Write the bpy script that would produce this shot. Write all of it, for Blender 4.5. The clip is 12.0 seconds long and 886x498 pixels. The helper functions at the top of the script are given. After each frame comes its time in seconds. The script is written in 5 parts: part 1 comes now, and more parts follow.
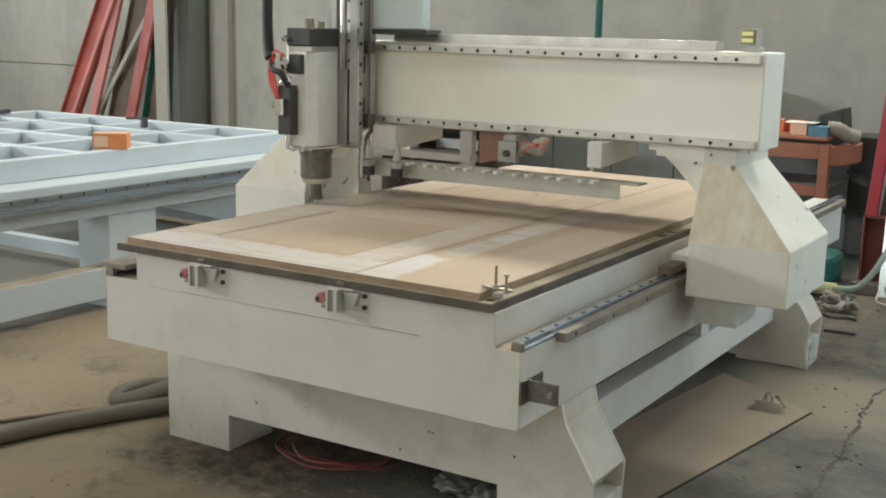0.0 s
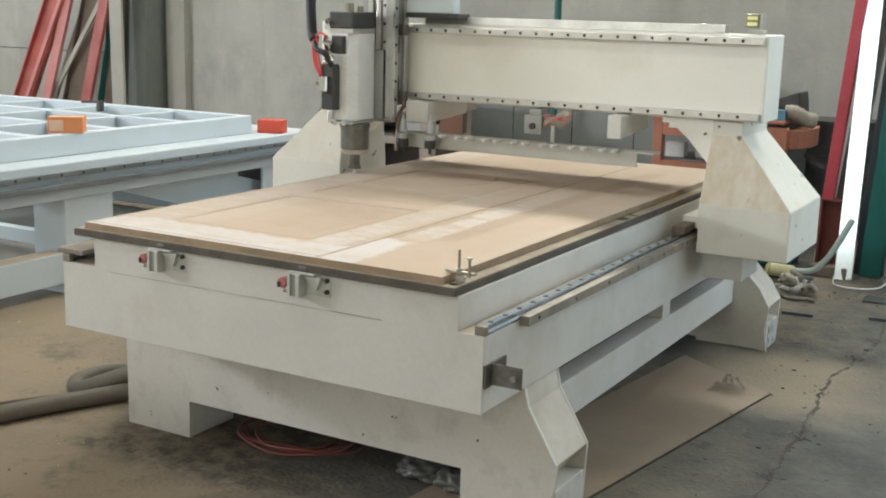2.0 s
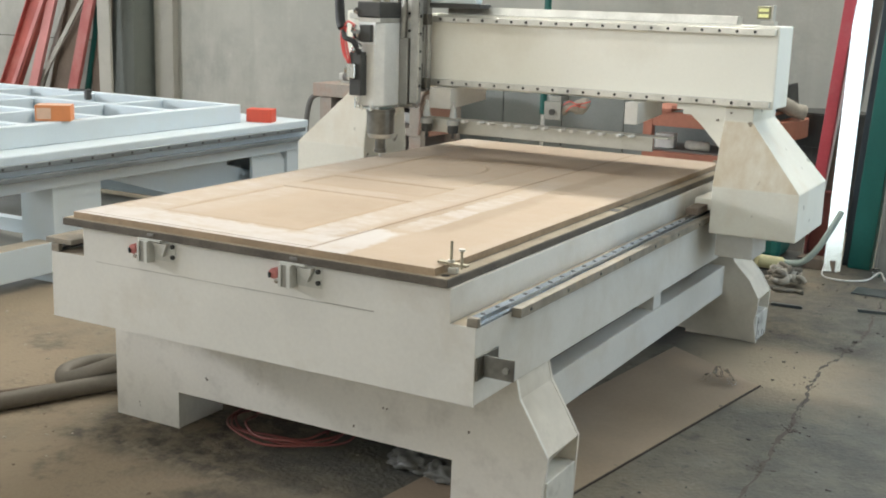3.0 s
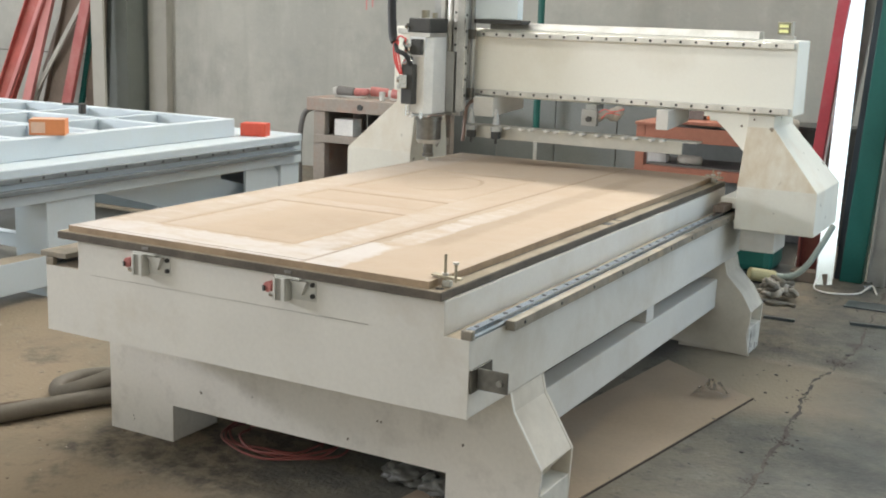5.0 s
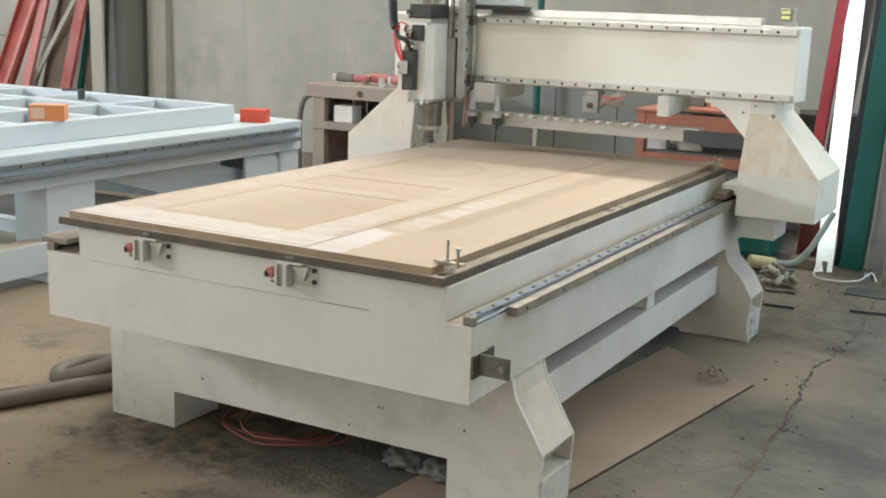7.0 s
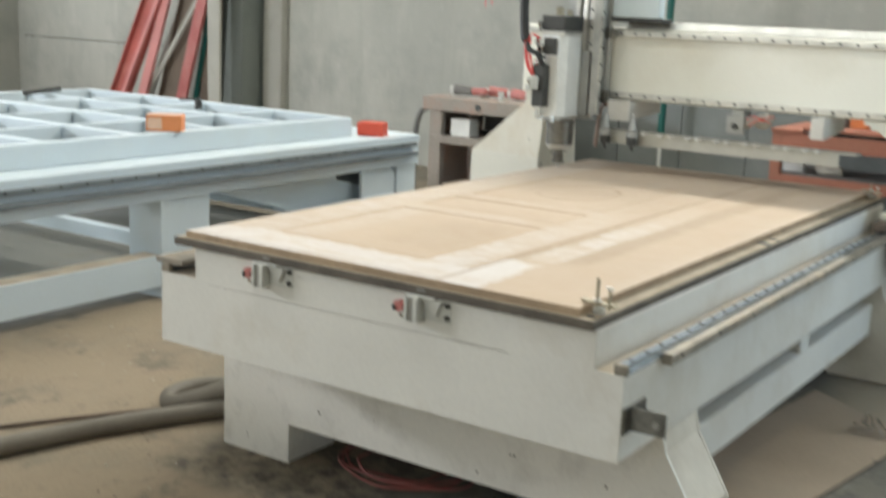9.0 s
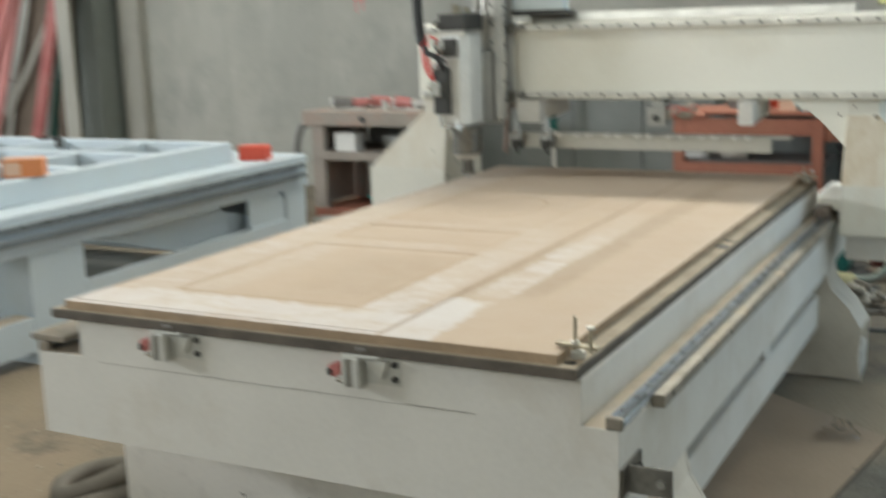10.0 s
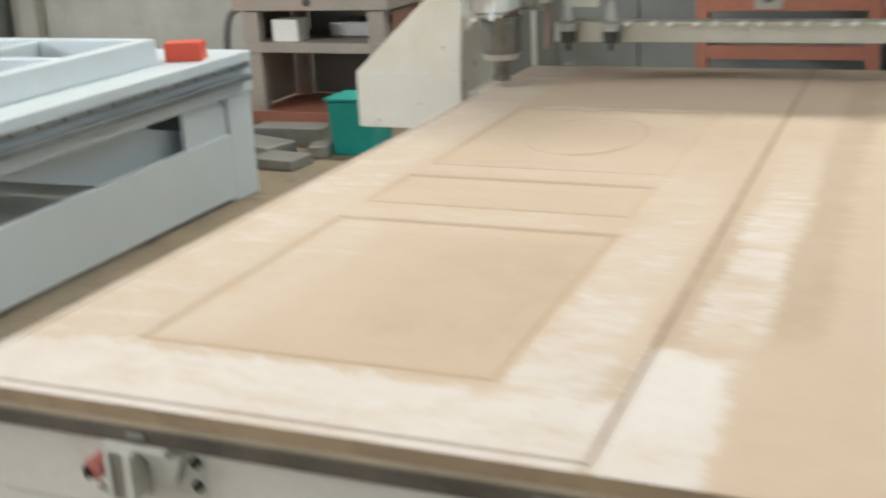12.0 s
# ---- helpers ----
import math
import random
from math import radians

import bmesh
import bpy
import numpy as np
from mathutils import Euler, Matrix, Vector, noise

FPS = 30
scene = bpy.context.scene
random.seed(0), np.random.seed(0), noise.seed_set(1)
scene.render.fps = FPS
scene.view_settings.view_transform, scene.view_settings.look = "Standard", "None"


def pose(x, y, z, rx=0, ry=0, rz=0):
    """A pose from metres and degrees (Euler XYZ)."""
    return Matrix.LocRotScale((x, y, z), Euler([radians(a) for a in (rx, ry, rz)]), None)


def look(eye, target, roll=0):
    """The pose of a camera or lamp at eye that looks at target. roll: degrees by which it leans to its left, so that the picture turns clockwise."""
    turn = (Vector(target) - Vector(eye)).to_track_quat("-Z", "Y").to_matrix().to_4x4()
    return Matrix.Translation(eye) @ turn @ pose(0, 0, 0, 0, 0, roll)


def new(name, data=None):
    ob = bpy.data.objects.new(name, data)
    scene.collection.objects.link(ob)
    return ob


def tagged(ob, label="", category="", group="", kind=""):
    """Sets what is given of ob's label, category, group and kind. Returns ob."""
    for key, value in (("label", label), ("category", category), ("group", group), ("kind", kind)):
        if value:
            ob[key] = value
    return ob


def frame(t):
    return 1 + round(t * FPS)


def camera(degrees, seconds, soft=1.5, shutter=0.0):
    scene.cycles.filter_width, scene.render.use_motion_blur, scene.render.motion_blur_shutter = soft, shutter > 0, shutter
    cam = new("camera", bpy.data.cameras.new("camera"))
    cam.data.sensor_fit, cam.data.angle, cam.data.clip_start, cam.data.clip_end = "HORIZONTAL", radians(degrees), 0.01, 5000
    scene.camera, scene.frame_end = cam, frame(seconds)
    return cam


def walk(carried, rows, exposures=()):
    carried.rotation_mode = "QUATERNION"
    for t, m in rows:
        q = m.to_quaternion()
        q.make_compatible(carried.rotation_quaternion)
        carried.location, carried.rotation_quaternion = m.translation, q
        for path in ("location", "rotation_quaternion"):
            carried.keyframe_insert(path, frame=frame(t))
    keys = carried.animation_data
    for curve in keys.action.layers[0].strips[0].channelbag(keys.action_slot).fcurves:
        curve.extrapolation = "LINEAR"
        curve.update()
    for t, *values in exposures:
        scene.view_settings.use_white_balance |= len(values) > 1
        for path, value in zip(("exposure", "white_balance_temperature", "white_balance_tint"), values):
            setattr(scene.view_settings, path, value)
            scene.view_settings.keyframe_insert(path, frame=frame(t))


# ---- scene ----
cam = camera(42.0, 12.0, soft=1.9, shutter=0.75)
PATH = [
    (0, (2.593, -2.390, 1.361), (1.559, -0.721, 0.981), 1.29),
    (0.5, (2.591, -2.393, 1.361), (1.574, -0.713, 0.982), 1.36),
    (1, (2.592, -2.392, 1.361), (1.594, -0.703, 0.973), 1.07),
    (1.5, (2.587, -2.384, 1.361), (1.601, -0.691, 0.962), 1.28),
    (2, (2.578, -2.383, 1.357), (1.608, -0.682, 0.952), 1.47),
    (2.5, (2.570, -2.374, 1.354), (1.610, -0.669, 0.939), 1.64),
    (3, (2.561, -2.377, 1.358), (1.612, -0.668, 0.936), 1.81),
    (5, (2.566, -2.390, 1.359), (1.624, -0.671, 0.961), 1.85),
    (5.5, (2.567, -2.392, 1.357), (1.628, -0.672, 0.959), 1.87),
    (6, (2.568, -2.397, 1.357), (1.625, -0.680, 0.950), 1.94),
    (6.5, (2.563, -2.395, 1.356), (1.626, -0.677, 0.940), 1.99),
    (8.5, (2.431, -2.340, 1.344), (1.481, -0.632, 0.919), 1.49),
    (8.8, (2.371, -2.259, 1.341), (1.331, -0.605, 0.912), 1.97),
    (8.9, (2.351, -2.231, 1.348), (1.287, -0.591, 0.929), 2.10),
    (9, (2.328, -2.202, 1.347), (1.239, -0.574, 0.940), 2.49),
    (9.1, (2.309, -2.188, 1.345), (1.204, -0.566, 0.961), 2.23),
    (9.3, (2.257, -2.100, 1.337), (1.121, -0.499, 0.950), -0.18),
    (9.4, (2.226, -2.064, 1.347), (1.152, -0.425, 0.952), 0.20),
    (9.5, (2.180, -2.030, 1.335), (1.164, -0.350, 0.956), 0.24),
    (9.6, (2.145, -1.999, 1.336), (1.155, -0.305, 0.949), -0.22),
    (9.7, (2.096, -1.963, 1.336), (1.135, -0.251, 0.951), -0.10),
    (9.9, (2.013, -1.926, 1.341), (1.066, -0.206, 0.964), -1.87),
    (10, (1.984, -1.897, 1.336), (1.076, -0.160, 0.940), -1.86),
    (10.1, (1.944, -1.857, 1.337), (1.064, -0.115, 0.902), -1.99),
    (10.3, (1.878, -1.779, 1.320), (1.027, -0.039, 0.821), -0.19),
    (10.4, (1.845, -1.723, 1.309), (1.010, 0.023, 0.803), -0.08),
    (10.5, (1.808, -1.692, 1.310), (0.967, 0.053, 0.815), 0.69),
    (10.6, (1.790, -1.623, 1.314), (0.886, 0.091, 0.819), 0.16),
    (10.7, (1.744, -1.562, 1.301), (0.821, 0.143, 0.808), 0.35),
    (10.9, (1.680, -1.472, 1.304), (0.756, 0.219, 0.769), -0.31),
    (11, (1.630, -1.426, 1.293), (0.742, 0.279, 0.742), 0.10),
    (11.1, (1.584, -1.381, 1.291), (0.720, 0.336, 0.739), -0.23),
    (11.3, (1.461, -1.301, 1.292), (0.675, 0.459, 0.761), -1.31),
    (11.4, (1.412, -1.254, 1.296), (0.658, 0.521, 0.763), -3.03),
    (11.5, (1.355, -1.219, 1.296), (0.668, 0.577, 0.747), -2.78),
    (11.6, (1.307, -1.175, 1.295), (0.642, 0.621, 0.720), -2.18),
    (11.7, (1.251, -1.132, 1.287), (0.581, 0.655, 0.689), -0.86),
    (12, (1.120, -0.983, 1.284), (0.376, 0.770, 0.674), -2.88),
]
EXPOSURES = [(0.0, -0.17, 6630, 6), (1.0, -0.11, 6530, 6), (1.5, -0.08, 6500, 7), (2.0, 0.01, 6470, 8), (3.0, 0.13, 6480, 8), (5.0, 0.13, 6500, 10), (8.5, 0.08, 6550, 9), (9.0, 0.1, 6400, 6),
             (9.5, -0.34, 6480, 5), (10.0, -0.18, 6400, 5), (10.5, 0.01, 6500, 7), (11.0, -0.03, 6480, 5), (11.5, -0.14, 6520, 8), (12.0, 0.0, 6500, 8)]
walk(cam, [(t, look(eye, target, roll)) for t, eye, target, roll in PATH], exposures=EXPOSURES)

# ---- light ----
world = bpy.data.worlds.new("world")
scene.world = world
world.use_nodes = True
wn, wl = world.node_tree.nodes, world.node_tree.links
sky = wn.new("ShaderNodeTexSky")
sky.sky_type, sky.sun_disc, sky.sun_elevation, sky.sun_rotation = "NISHITA", False, radians(42), radians(0)
wl.new(sky.outputs[0], wn["Background"].inputs[0])
wn["Background"].inputs[1].default_value = 0.1
scene.view_settings.exposure = 0.0


def area(name, eye, target, w, h, power, colour):
    """Daylight in an opening of the hall, every one out of view; some are added fill."""
    lamp = bpy.data.lights.new(name, "AREA")
    lamp.shape, lamp.size, lamp.size_y, lamp.energy, lamp.color = "RECTANGLE", w, h, power, colour
    ob = new(name, lamp)
    ob.matrix_world = look(eye, target)
    return ob


area("daylight_clerestory", (0.0, 6.22, 5.5), (0.0, 1.0, 0.5), 6.8, 0.9, 760, (1.0, 0.955, 0.86))
area("daylight_back_window", (1.7, 6.22, 2.9), (1.7, 0.0, 2.9), 2.6, 0.9, 20, (0.66, 0.85, 1.0))
area("daylight_side_door", (3.55, 2.4, 2.1), (0.0, 2.4, 1.8), 2.4, 3.6, 42, (0.72, 0.88, 1.0))
# Added fill from behind the camera; its doorway is unseen.
area("fill_front_opening", (-1.0, -7.2, 2.4), (-1.0, 0.0, 1.6), 5.6, 4.0, 86, (1.0, 0.93, 0.8))
area("daylight_left_window", (-9.12, -2.45, 3.1), (0.5, 0.2, 0.4), 2.4, 0.8, 650, (0.9, 0.92, 0.97))
# Added lamp to brighten the back wall's left end; no window is known.
area("fill_left_back", (-9.12, 3.5, 2.7), (-6.0, 5.6, 1.2), 2.0, 1.2, 75, (0.95, 0.97, 1.0))
# Overhead fill; the rooflight itself is unseen.
area("daylight_rooflight", (-2.5, -1.5, 7.05), (-2.5, -1.5, 0.0), 7.0, 1.4, 205, (1.0, 0.98, 0.9))


# ---- materials ----
def surface(name, colour, rough=0.6, metal=0.0, dark=0.8, light=1.08, fine=60.0, coarse=4.0, bump=0.1, stain=None, amount=0.0, spot=3.0):
    """A painted, wooden, metal or mineral surface: grain, broad unevenness, relief and an optional stain."""
    m = bpy.data.materials.new(name)
    m.use_nodes = True
    n, l = m.node_tree.nodes, m.node_tree.links
    b = n["Principled BSDF"]
    tc = n.new("ShaderNodeTexCoord")
    big, small = n.new("ShaderNodeTexNoise"), n.new("ShaderNodeTexNoise")
    big.inputs["Scale"].default_value, big.inputs["Detail"].default_value = coarse, 5
    small.inputs["Scale"].default_value, small.inputs["Detail"].default_value = fine, 4
    l.new(tc.outputs["Object"], big.inputs["Vector"])
    l.new(tc.outputs["Object"], small.inputs["Vector"])
    add = n.new("ShaderNodeMath")
    add.operation = "MULTIPLY_ADD"
    add.inputs[1].default_value = 0.4
    l.new(small.outputs[0], add.inputs[0])
    l.new(big.outputs[0], add.inputs[2])
    ramp = n.new("ShaderNodeValToRGB")
    ramp.color_ramp.elements[0].position, ramp.color_ramp.elements[1].position = 0.42, 0.98
    ramp.color_ramp.elements[0].color = (*(min(1, c * dark) for c in colour), 1)
    ramp.color_ramp.elements[1].color = (*(min(1, c * light) for c in colour), 1)
    l.new(add.outputs[0], ramp.inputs[0])
    out = ramp.outputs[0]
    if stain:
        blot = n.new("ShaderNodeTexNoise")
        blot.inputs["Scale"].default_value, blot.inputs["Detail"].default_value, blot.inputs["Roughness"].default_value = spot, 8, 0.65
        l.new(tc.outputs["Object"], blot.inputs["Vector"])
        cut = n.new("ShaderNodeMapRange")
        cut.inputs[1].default_value, cut.inputs[2].default_value, cut.inputs[4].default_value = 0.5, 0.75, amount
        l.new(blot.outputs[0], cut.inputs[0])
        mix = n.new("ShaderNodeMixRGB")
        mix.inputs[2].default_value = (*stain, 1)
        l.new(cut.outputs[0], mix.inputs[0])
        l.new(out, mix.inputs[1])
        out = mix.outputs[0]
    l.new(out, b.inputs["Base Color"])
    b.inputs["Roughness"].default_value, b.inputs["Metallic"].default_value = rough, metal
    if bump:
        bp = n.new("ShaderNodeBump")
        bp.inputs["Strength"].default_value, bp.inputs["Distance"].default_value = bump, 0.004
        l.new(small.outputs[0], bp.inputs["Height"])
        l.new(bp.outputs[0], b.inputs["Normal"])
    return m


WHITE = surface("white_machine_paint", (0.685, 0.67, 0.63), 0.5, dark=0.88, light=1.04, fine=90, coarse=2.2, bump=0.05, stain=(0.45, 0.39, 0.3), amount=0.5, spot=2.6)
APRONM = surface("white_paint_with_specks", (0.73, 0.705, 0.655), 0.55, dark=0.86, light=1.04, fine=80, coarse=2.5, bump=0.05, stain=(0.22, 0.2, 0.17), amount=0.3, spot=11)
# Cream white, lighter than WHITE: the beam's warm light is partly in it.
CREAM = surface("warm_lit_cream_paint", (0.88, 0.865, 0.785), 0.4, dark=0.95, light=1.02, fine=90, coarse=1.8, bump=0.04, stain=(0.6, 0.54, 0.42), amount=0.35, spot=2.0)
LEGM = surface("dusty_white_leg_paint", (0.67, 0.625, 0.545), 0.6, dark=0.8, light=1.06, fine=80, coarse=4, bump=0.06, stain=(0.3, 0.25, 0.19), amount=0.5, spot=5)
SCUFFED = surface("scuffed_white_paint", (0.66, 0.645, 0.59), 0.6, dark=0.8, light=1.05, fine=70, coarse=6, bump=0.1, stain=(0.16, 0.14, 0.12), amount=0.75, spot=9)


def dusty_slopes():
    """White paint, with sawdust caked and run down on the sloping fronts."""
    m = surface("white_paint_with_sawdust", (0.74, 0.72, 0.64), 0.6, dark=0.9, light=1.03, fine=90, coarse=4, bump=0.08, stain=(0.55, 0.44, 0.3), amount=0.4, spot=4.5)
    n, l = m.node_tree.nodes, m.node_tree.links
    b = n["Principled BSDF"]
    old = b.inputs["Base Color"].links[0].from_socket
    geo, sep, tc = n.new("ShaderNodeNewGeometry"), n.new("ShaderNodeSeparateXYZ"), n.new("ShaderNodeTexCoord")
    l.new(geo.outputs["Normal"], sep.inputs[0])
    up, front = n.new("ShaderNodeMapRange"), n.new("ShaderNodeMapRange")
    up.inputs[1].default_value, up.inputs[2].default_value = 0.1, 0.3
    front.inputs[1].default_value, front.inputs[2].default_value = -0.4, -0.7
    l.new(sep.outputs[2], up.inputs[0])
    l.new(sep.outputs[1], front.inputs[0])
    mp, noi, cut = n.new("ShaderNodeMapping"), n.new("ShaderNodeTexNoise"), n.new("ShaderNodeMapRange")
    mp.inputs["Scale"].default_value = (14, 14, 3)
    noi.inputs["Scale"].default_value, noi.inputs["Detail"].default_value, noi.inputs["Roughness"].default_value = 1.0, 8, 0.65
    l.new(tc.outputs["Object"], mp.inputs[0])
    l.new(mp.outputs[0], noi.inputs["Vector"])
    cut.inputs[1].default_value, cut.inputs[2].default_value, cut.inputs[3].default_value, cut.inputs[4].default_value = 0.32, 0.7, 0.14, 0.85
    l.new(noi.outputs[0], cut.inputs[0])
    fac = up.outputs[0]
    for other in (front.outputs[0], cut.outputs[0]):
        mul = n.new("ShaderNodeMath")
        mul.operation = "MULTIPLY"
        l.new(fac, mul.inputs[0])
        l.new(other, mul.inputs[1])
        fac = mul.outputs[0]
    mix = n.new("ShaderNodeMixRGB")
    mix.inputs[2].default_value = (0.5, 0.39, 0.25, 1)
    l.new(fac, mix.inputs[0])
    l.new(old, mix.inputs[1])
    speck, hard, dab = n.new("ShaderNodeTexNoise"), n.new("ShaderNodeMapRange"), n.new("ShaderNodeMixRGB")
    speck.inputs["Scale"].default_value, speck.inputs["Detail"].default_value = 17, 3
    l.new(tc.outputs["Object"], speck.inputs["Vector"])
    hard.inputs[1].default_value, hard.inputs[2].default_value, hard.inputs[4].default_value = 0.685, 0.73, 0.8
    l.new(speck.outputs[0], hard.inputs[0])
    dab.inputs[2].default_value = (0.12, 0.085, 0.05, 1)
    l.new(hard.outputs[0], dab.inputs[0])
    l.new(mix.outputs[0], dab.inputs[1])
    l.new(dab.outputs[0], b.inputs["Base Color"])
    return m


DUSTY = dusty_slopes()
BLUECOVER = surface("pale_blue_cover_paint", (0.64, 0.72, 0.75), 0.4, dark=0.94, light=1.03, fine=80, coarse=2, bump=0.04)
BLUISH = surface("pale_blue_white_paint", (0.58, 0.655, 0.71), 0.45, dark=0.92, light=1.03, fine=80, coarse=2, bump=0.04, stain=(0.55, 0.58, 0.56), amount=0.4)
SLAB = surface("dark_bakelite_board", (0.088, 0.075, 0.061), 0.8, dark=0.7, light=1.5, fine=120, coarse=9, stain=(0.18, 0.15, 0.115), amount=0.45, spot=12)
STEEL = surface("ground_steel", (0.68, 0.67, 0.63), 0.33, 0.7, dark=0.7, light=1.1, fine=150, coarse=12, bump=0.05)
# Polished steel; the blue of reflected sky is put into its colour.
RAIL = surface("sky_tinted_rail_steel", (0.62, 0.71, 0.84), 0.15, 1.0, dark=0.8, light=1.1, fine=200, coarse=15, bump=0.03)
DARKRAIL = surface("greased_grey_rail", (0.11, 0.125, 0.13), 0.4, 0.6, dark=0.7, light=1.3, fine=80, coarse=5)
GREYMETAL = surface("grey_anodised_metal", (0.36, 0.36, 0.34), 0.45, 0.7, dark=0.8, light=1.15, fine=100, coarse=8)
DARK = surface("dark_grey_plastic", (0.045, 0.045, 0.042), 0.5, dark=0.7, light=1.3, fine=90, coarse=10)
BLACK = surface("black_rubber", (0.018, 0.018, 0.018), 0.55, dark=0.7, light=1.4)
SPINDLEGREY = surface("pale_grey_cast_housing", (0.78, 0.775, 0.74), 0.4, 0.05, dark=0.85, light=1.08, fine=90, coarse=8)
CHROME = surface("chrome_fitting", (0.8, 0.8, 0.78), 0.15, 1.0, dark=0.9, light=1.05, bump=0)
DARKMETAL = surface("dark_brown_oiled_steel", (0.17, 0.16, 0.14), 0.35, 0.7, dark=0.6, light=1.4, fine=60, coarse=14)
# Dirty red, taken darker so the shade under the table is in it.
TUBERED = surface("dusty_shaded_red", (0.22, 0.06, 0.05), 0.5, dark=0.7, light=1.2)
DULLRED = surface("faded_red_plastic", (0.5, 0.18, 0.165), 0.5, dark=0.7, light=1.2, fine=200, coarse=40)
PINK = surface("red_wire_insulation", (0.75, 0.1, 0.09), 0.4)
ALU = surface("dull_aluminium_plate", (0.5, 0.49, 0.44), 0.5, 0.5, dark=0.85, light=1.08, fine=120, coarse=8)
RACKM = surface("dusty_rack_steel", (0.29, 0.26, 0.215), 0.6, 0.4, dark=0.6, light=1.2, fine=120, coarse=14, stain=(0.42, 0.33, 0.23), amount=0.8, spot=8)
BRASSY = surface("yellowed_clamp_steel", (0.4, 0.36, 0.27), 0.5, 0.6, dark=0.7, light=1.15, fine=160, coarse=20)
MIRRORED = surface("polished_sheet_steel", (1.0, 0.95, 0.88), 0.2, 1.0, dark=0.95, light=1.0, fine=40, coarse=6, bump=0.02, stain=(0.35, 0.34, 0.32), amount=0.35, spot=7)
CRIMSON = surface("crimson_paint", (0.46, 0.055, 0.075), 0.45, dark=0.75, light=1.15, fine=60, coarse=3, stain=(0.5, 0.25, 0.25), amount=0.4, spot=4)
BRACKETM = surface("tarnished_bracket_steel", (0.2, 0.195, 0.18), 0.5, 0.5, dark=0.5, light=1.5, fine=60, coarse=18)
NAVY = surface("dark_blue_grey_paint", (0.03, 0.045, 0.06), 0.5)
REDDISH = surface("dull_dusty_red_paint", (0.42, 0.12, 0.11), 0.6, dark=0.7, light=1.2, fine=60, coarse=3, stain=(0.4, 0.25, 0.22), amount=0.7, spot=3)
RED = surface("red_oxide_paint", (0.46, 0.11, 0.09), 0.55, dark=0.65, light=1.25, fine=60, coarse=3, stain=(0.62, 0.3, 0.25), amount=0.5, spot=4)
PINKRED = surface("faded_pink_red_paint", (0.6, 0.25, 0.235), 0.6, dark=0.8, light=1.15, fine=60, coarse=3)
BROWN = surface("rusty_brown_steel", (0.17, 0.13, 0.1), 0.7, 0.2, dark=0.6, light=1.3, fine=50, coarse=3)
GREEN = surface("dark_teal_paint", (0.008, 0.105, 0.088), 0.5, dark=0.8, light=1.2, fine=60, coarse=2)
TEAL = surface("teal_plastic", (0.01, 0.3, 0.27), 0.5, dark=0.8, light=1.15)
# Orange dulled in the colour for the haze before the benches.
ORANGE = surface("orange_paint", (0.4, 0.155, 0.1), 0.6, dark=0.75, light=1.15, fine=50, coarse=3, stain=(0.35, 0.17, 0.1), amount=0.5, spot=5)
DULLORANGE = surface("dusty_orange_paint", (0.34, 0.18, 0.13), 0.7, dark=0.8, light=1.1, fine=50, coarse=3, stain=(0.3, 0.24, 0.2), amount=0.6, spot=4)
CARTON = surface("orange_printed_carton", (0.7, 0.25, 0.095), 0.55, dark=0.85, light=1.1, fine=40, coarse=7)
CARTONTOP = surface("pale_printed_carton", (0.75, 0.5, 0.36), 0.6, dark=0.85, light=1.1)
REDBOX = surface("red_carton", (0.68, 0.09, 0.05), 0.5, dark=0.85, light=1.12)
# Bench paint made paler; the veil of haze is mixed into the colour.
OLIVE = surface("hazed_grey_brown_paint", (0.36, 0.31, 0.265), 0.65, dark=0.7, light=1.15, fine=50, coarse=3, stain=(0.35, 0.15, 0.1), amount=0.8, spot=3)
RAG = surface("grey_beige_cloth", (0.42, 0.38, 0.32), 0.9, dark=0.6, light=1.2, fine=150, coarse=12, bump=0.4)
PALERAG = surface("pale_cotton_rag", (0.58, 0.54, 0.47), 0.9, dark=0.6, light=1.1, fine=150, coarse=14, bump=0.4)
HOSE = surface("grey_brown_hose_rubber", (0.145, 0.128, 0.102), 0.6, dark=0.8, light=1.2, fine=80, coarse=6, bump=0.15)
CONDUIT = surface("pale_grey_green_hose", (0.3, 0.35, 0.31), 0.5)
YELLOW = surface("cream_yellow_plastic", (0.5, 0.45, 0.24), 0.5)
CLEAR = bpy.data.materials.new("clear_plastic_film")
CLEAR.use_nodes = True
cp = CLEAR.node_tree.nodes["Principled BSDF"]
cp.inputs["Base Color"].default_value = (0.99, 0.99, 0.98, 1)
cp.inputs["Transmission Weight"].default_value, cp.inputs["Roughness"].default_value, cp.inputs["IOR"].default_value = 1.0, 0.09, 1.3
BAG = surface("pale_grey_film", (0.16, 0.16, 0.15), 0.3, dark=0.6, light=1.2, fine=40, coarse=20, bump=0.3)
BLUEBOX = surface("blue_carton", (0.1, 0.26, 0.36), 0.55)
CABLEM = surface("dusty_pink_brown_sleeve", (0.36, 0.26, 0.22), 0.7, dark=0.8, light=1.15)
PAPER = surface("white_paper", (0.8, 0.78, 0.74), 0.8)
BRICKM = surface("fired_brick", (0.2, 0.155, 0.12), 0.85, dark=0.7, light=1.2, bump=0.4)
BRIGHT = surface("gloss_white_sheet", (0.9, 0.92, 0.92), 0.25, dark=0.97, light=1.0)
BOARD = surface("hardboard_sheet", (0.33, 0.255, 0.185), 0.7, dark=0.8, light=1.12, fine=80, coarse=2, stain=(0.22, 0.2, 0.17), amount=0.5, spot=1.5)
EDGE = surface("dark_board_edge", (0.06, 0.045, 0.035), 0.8)
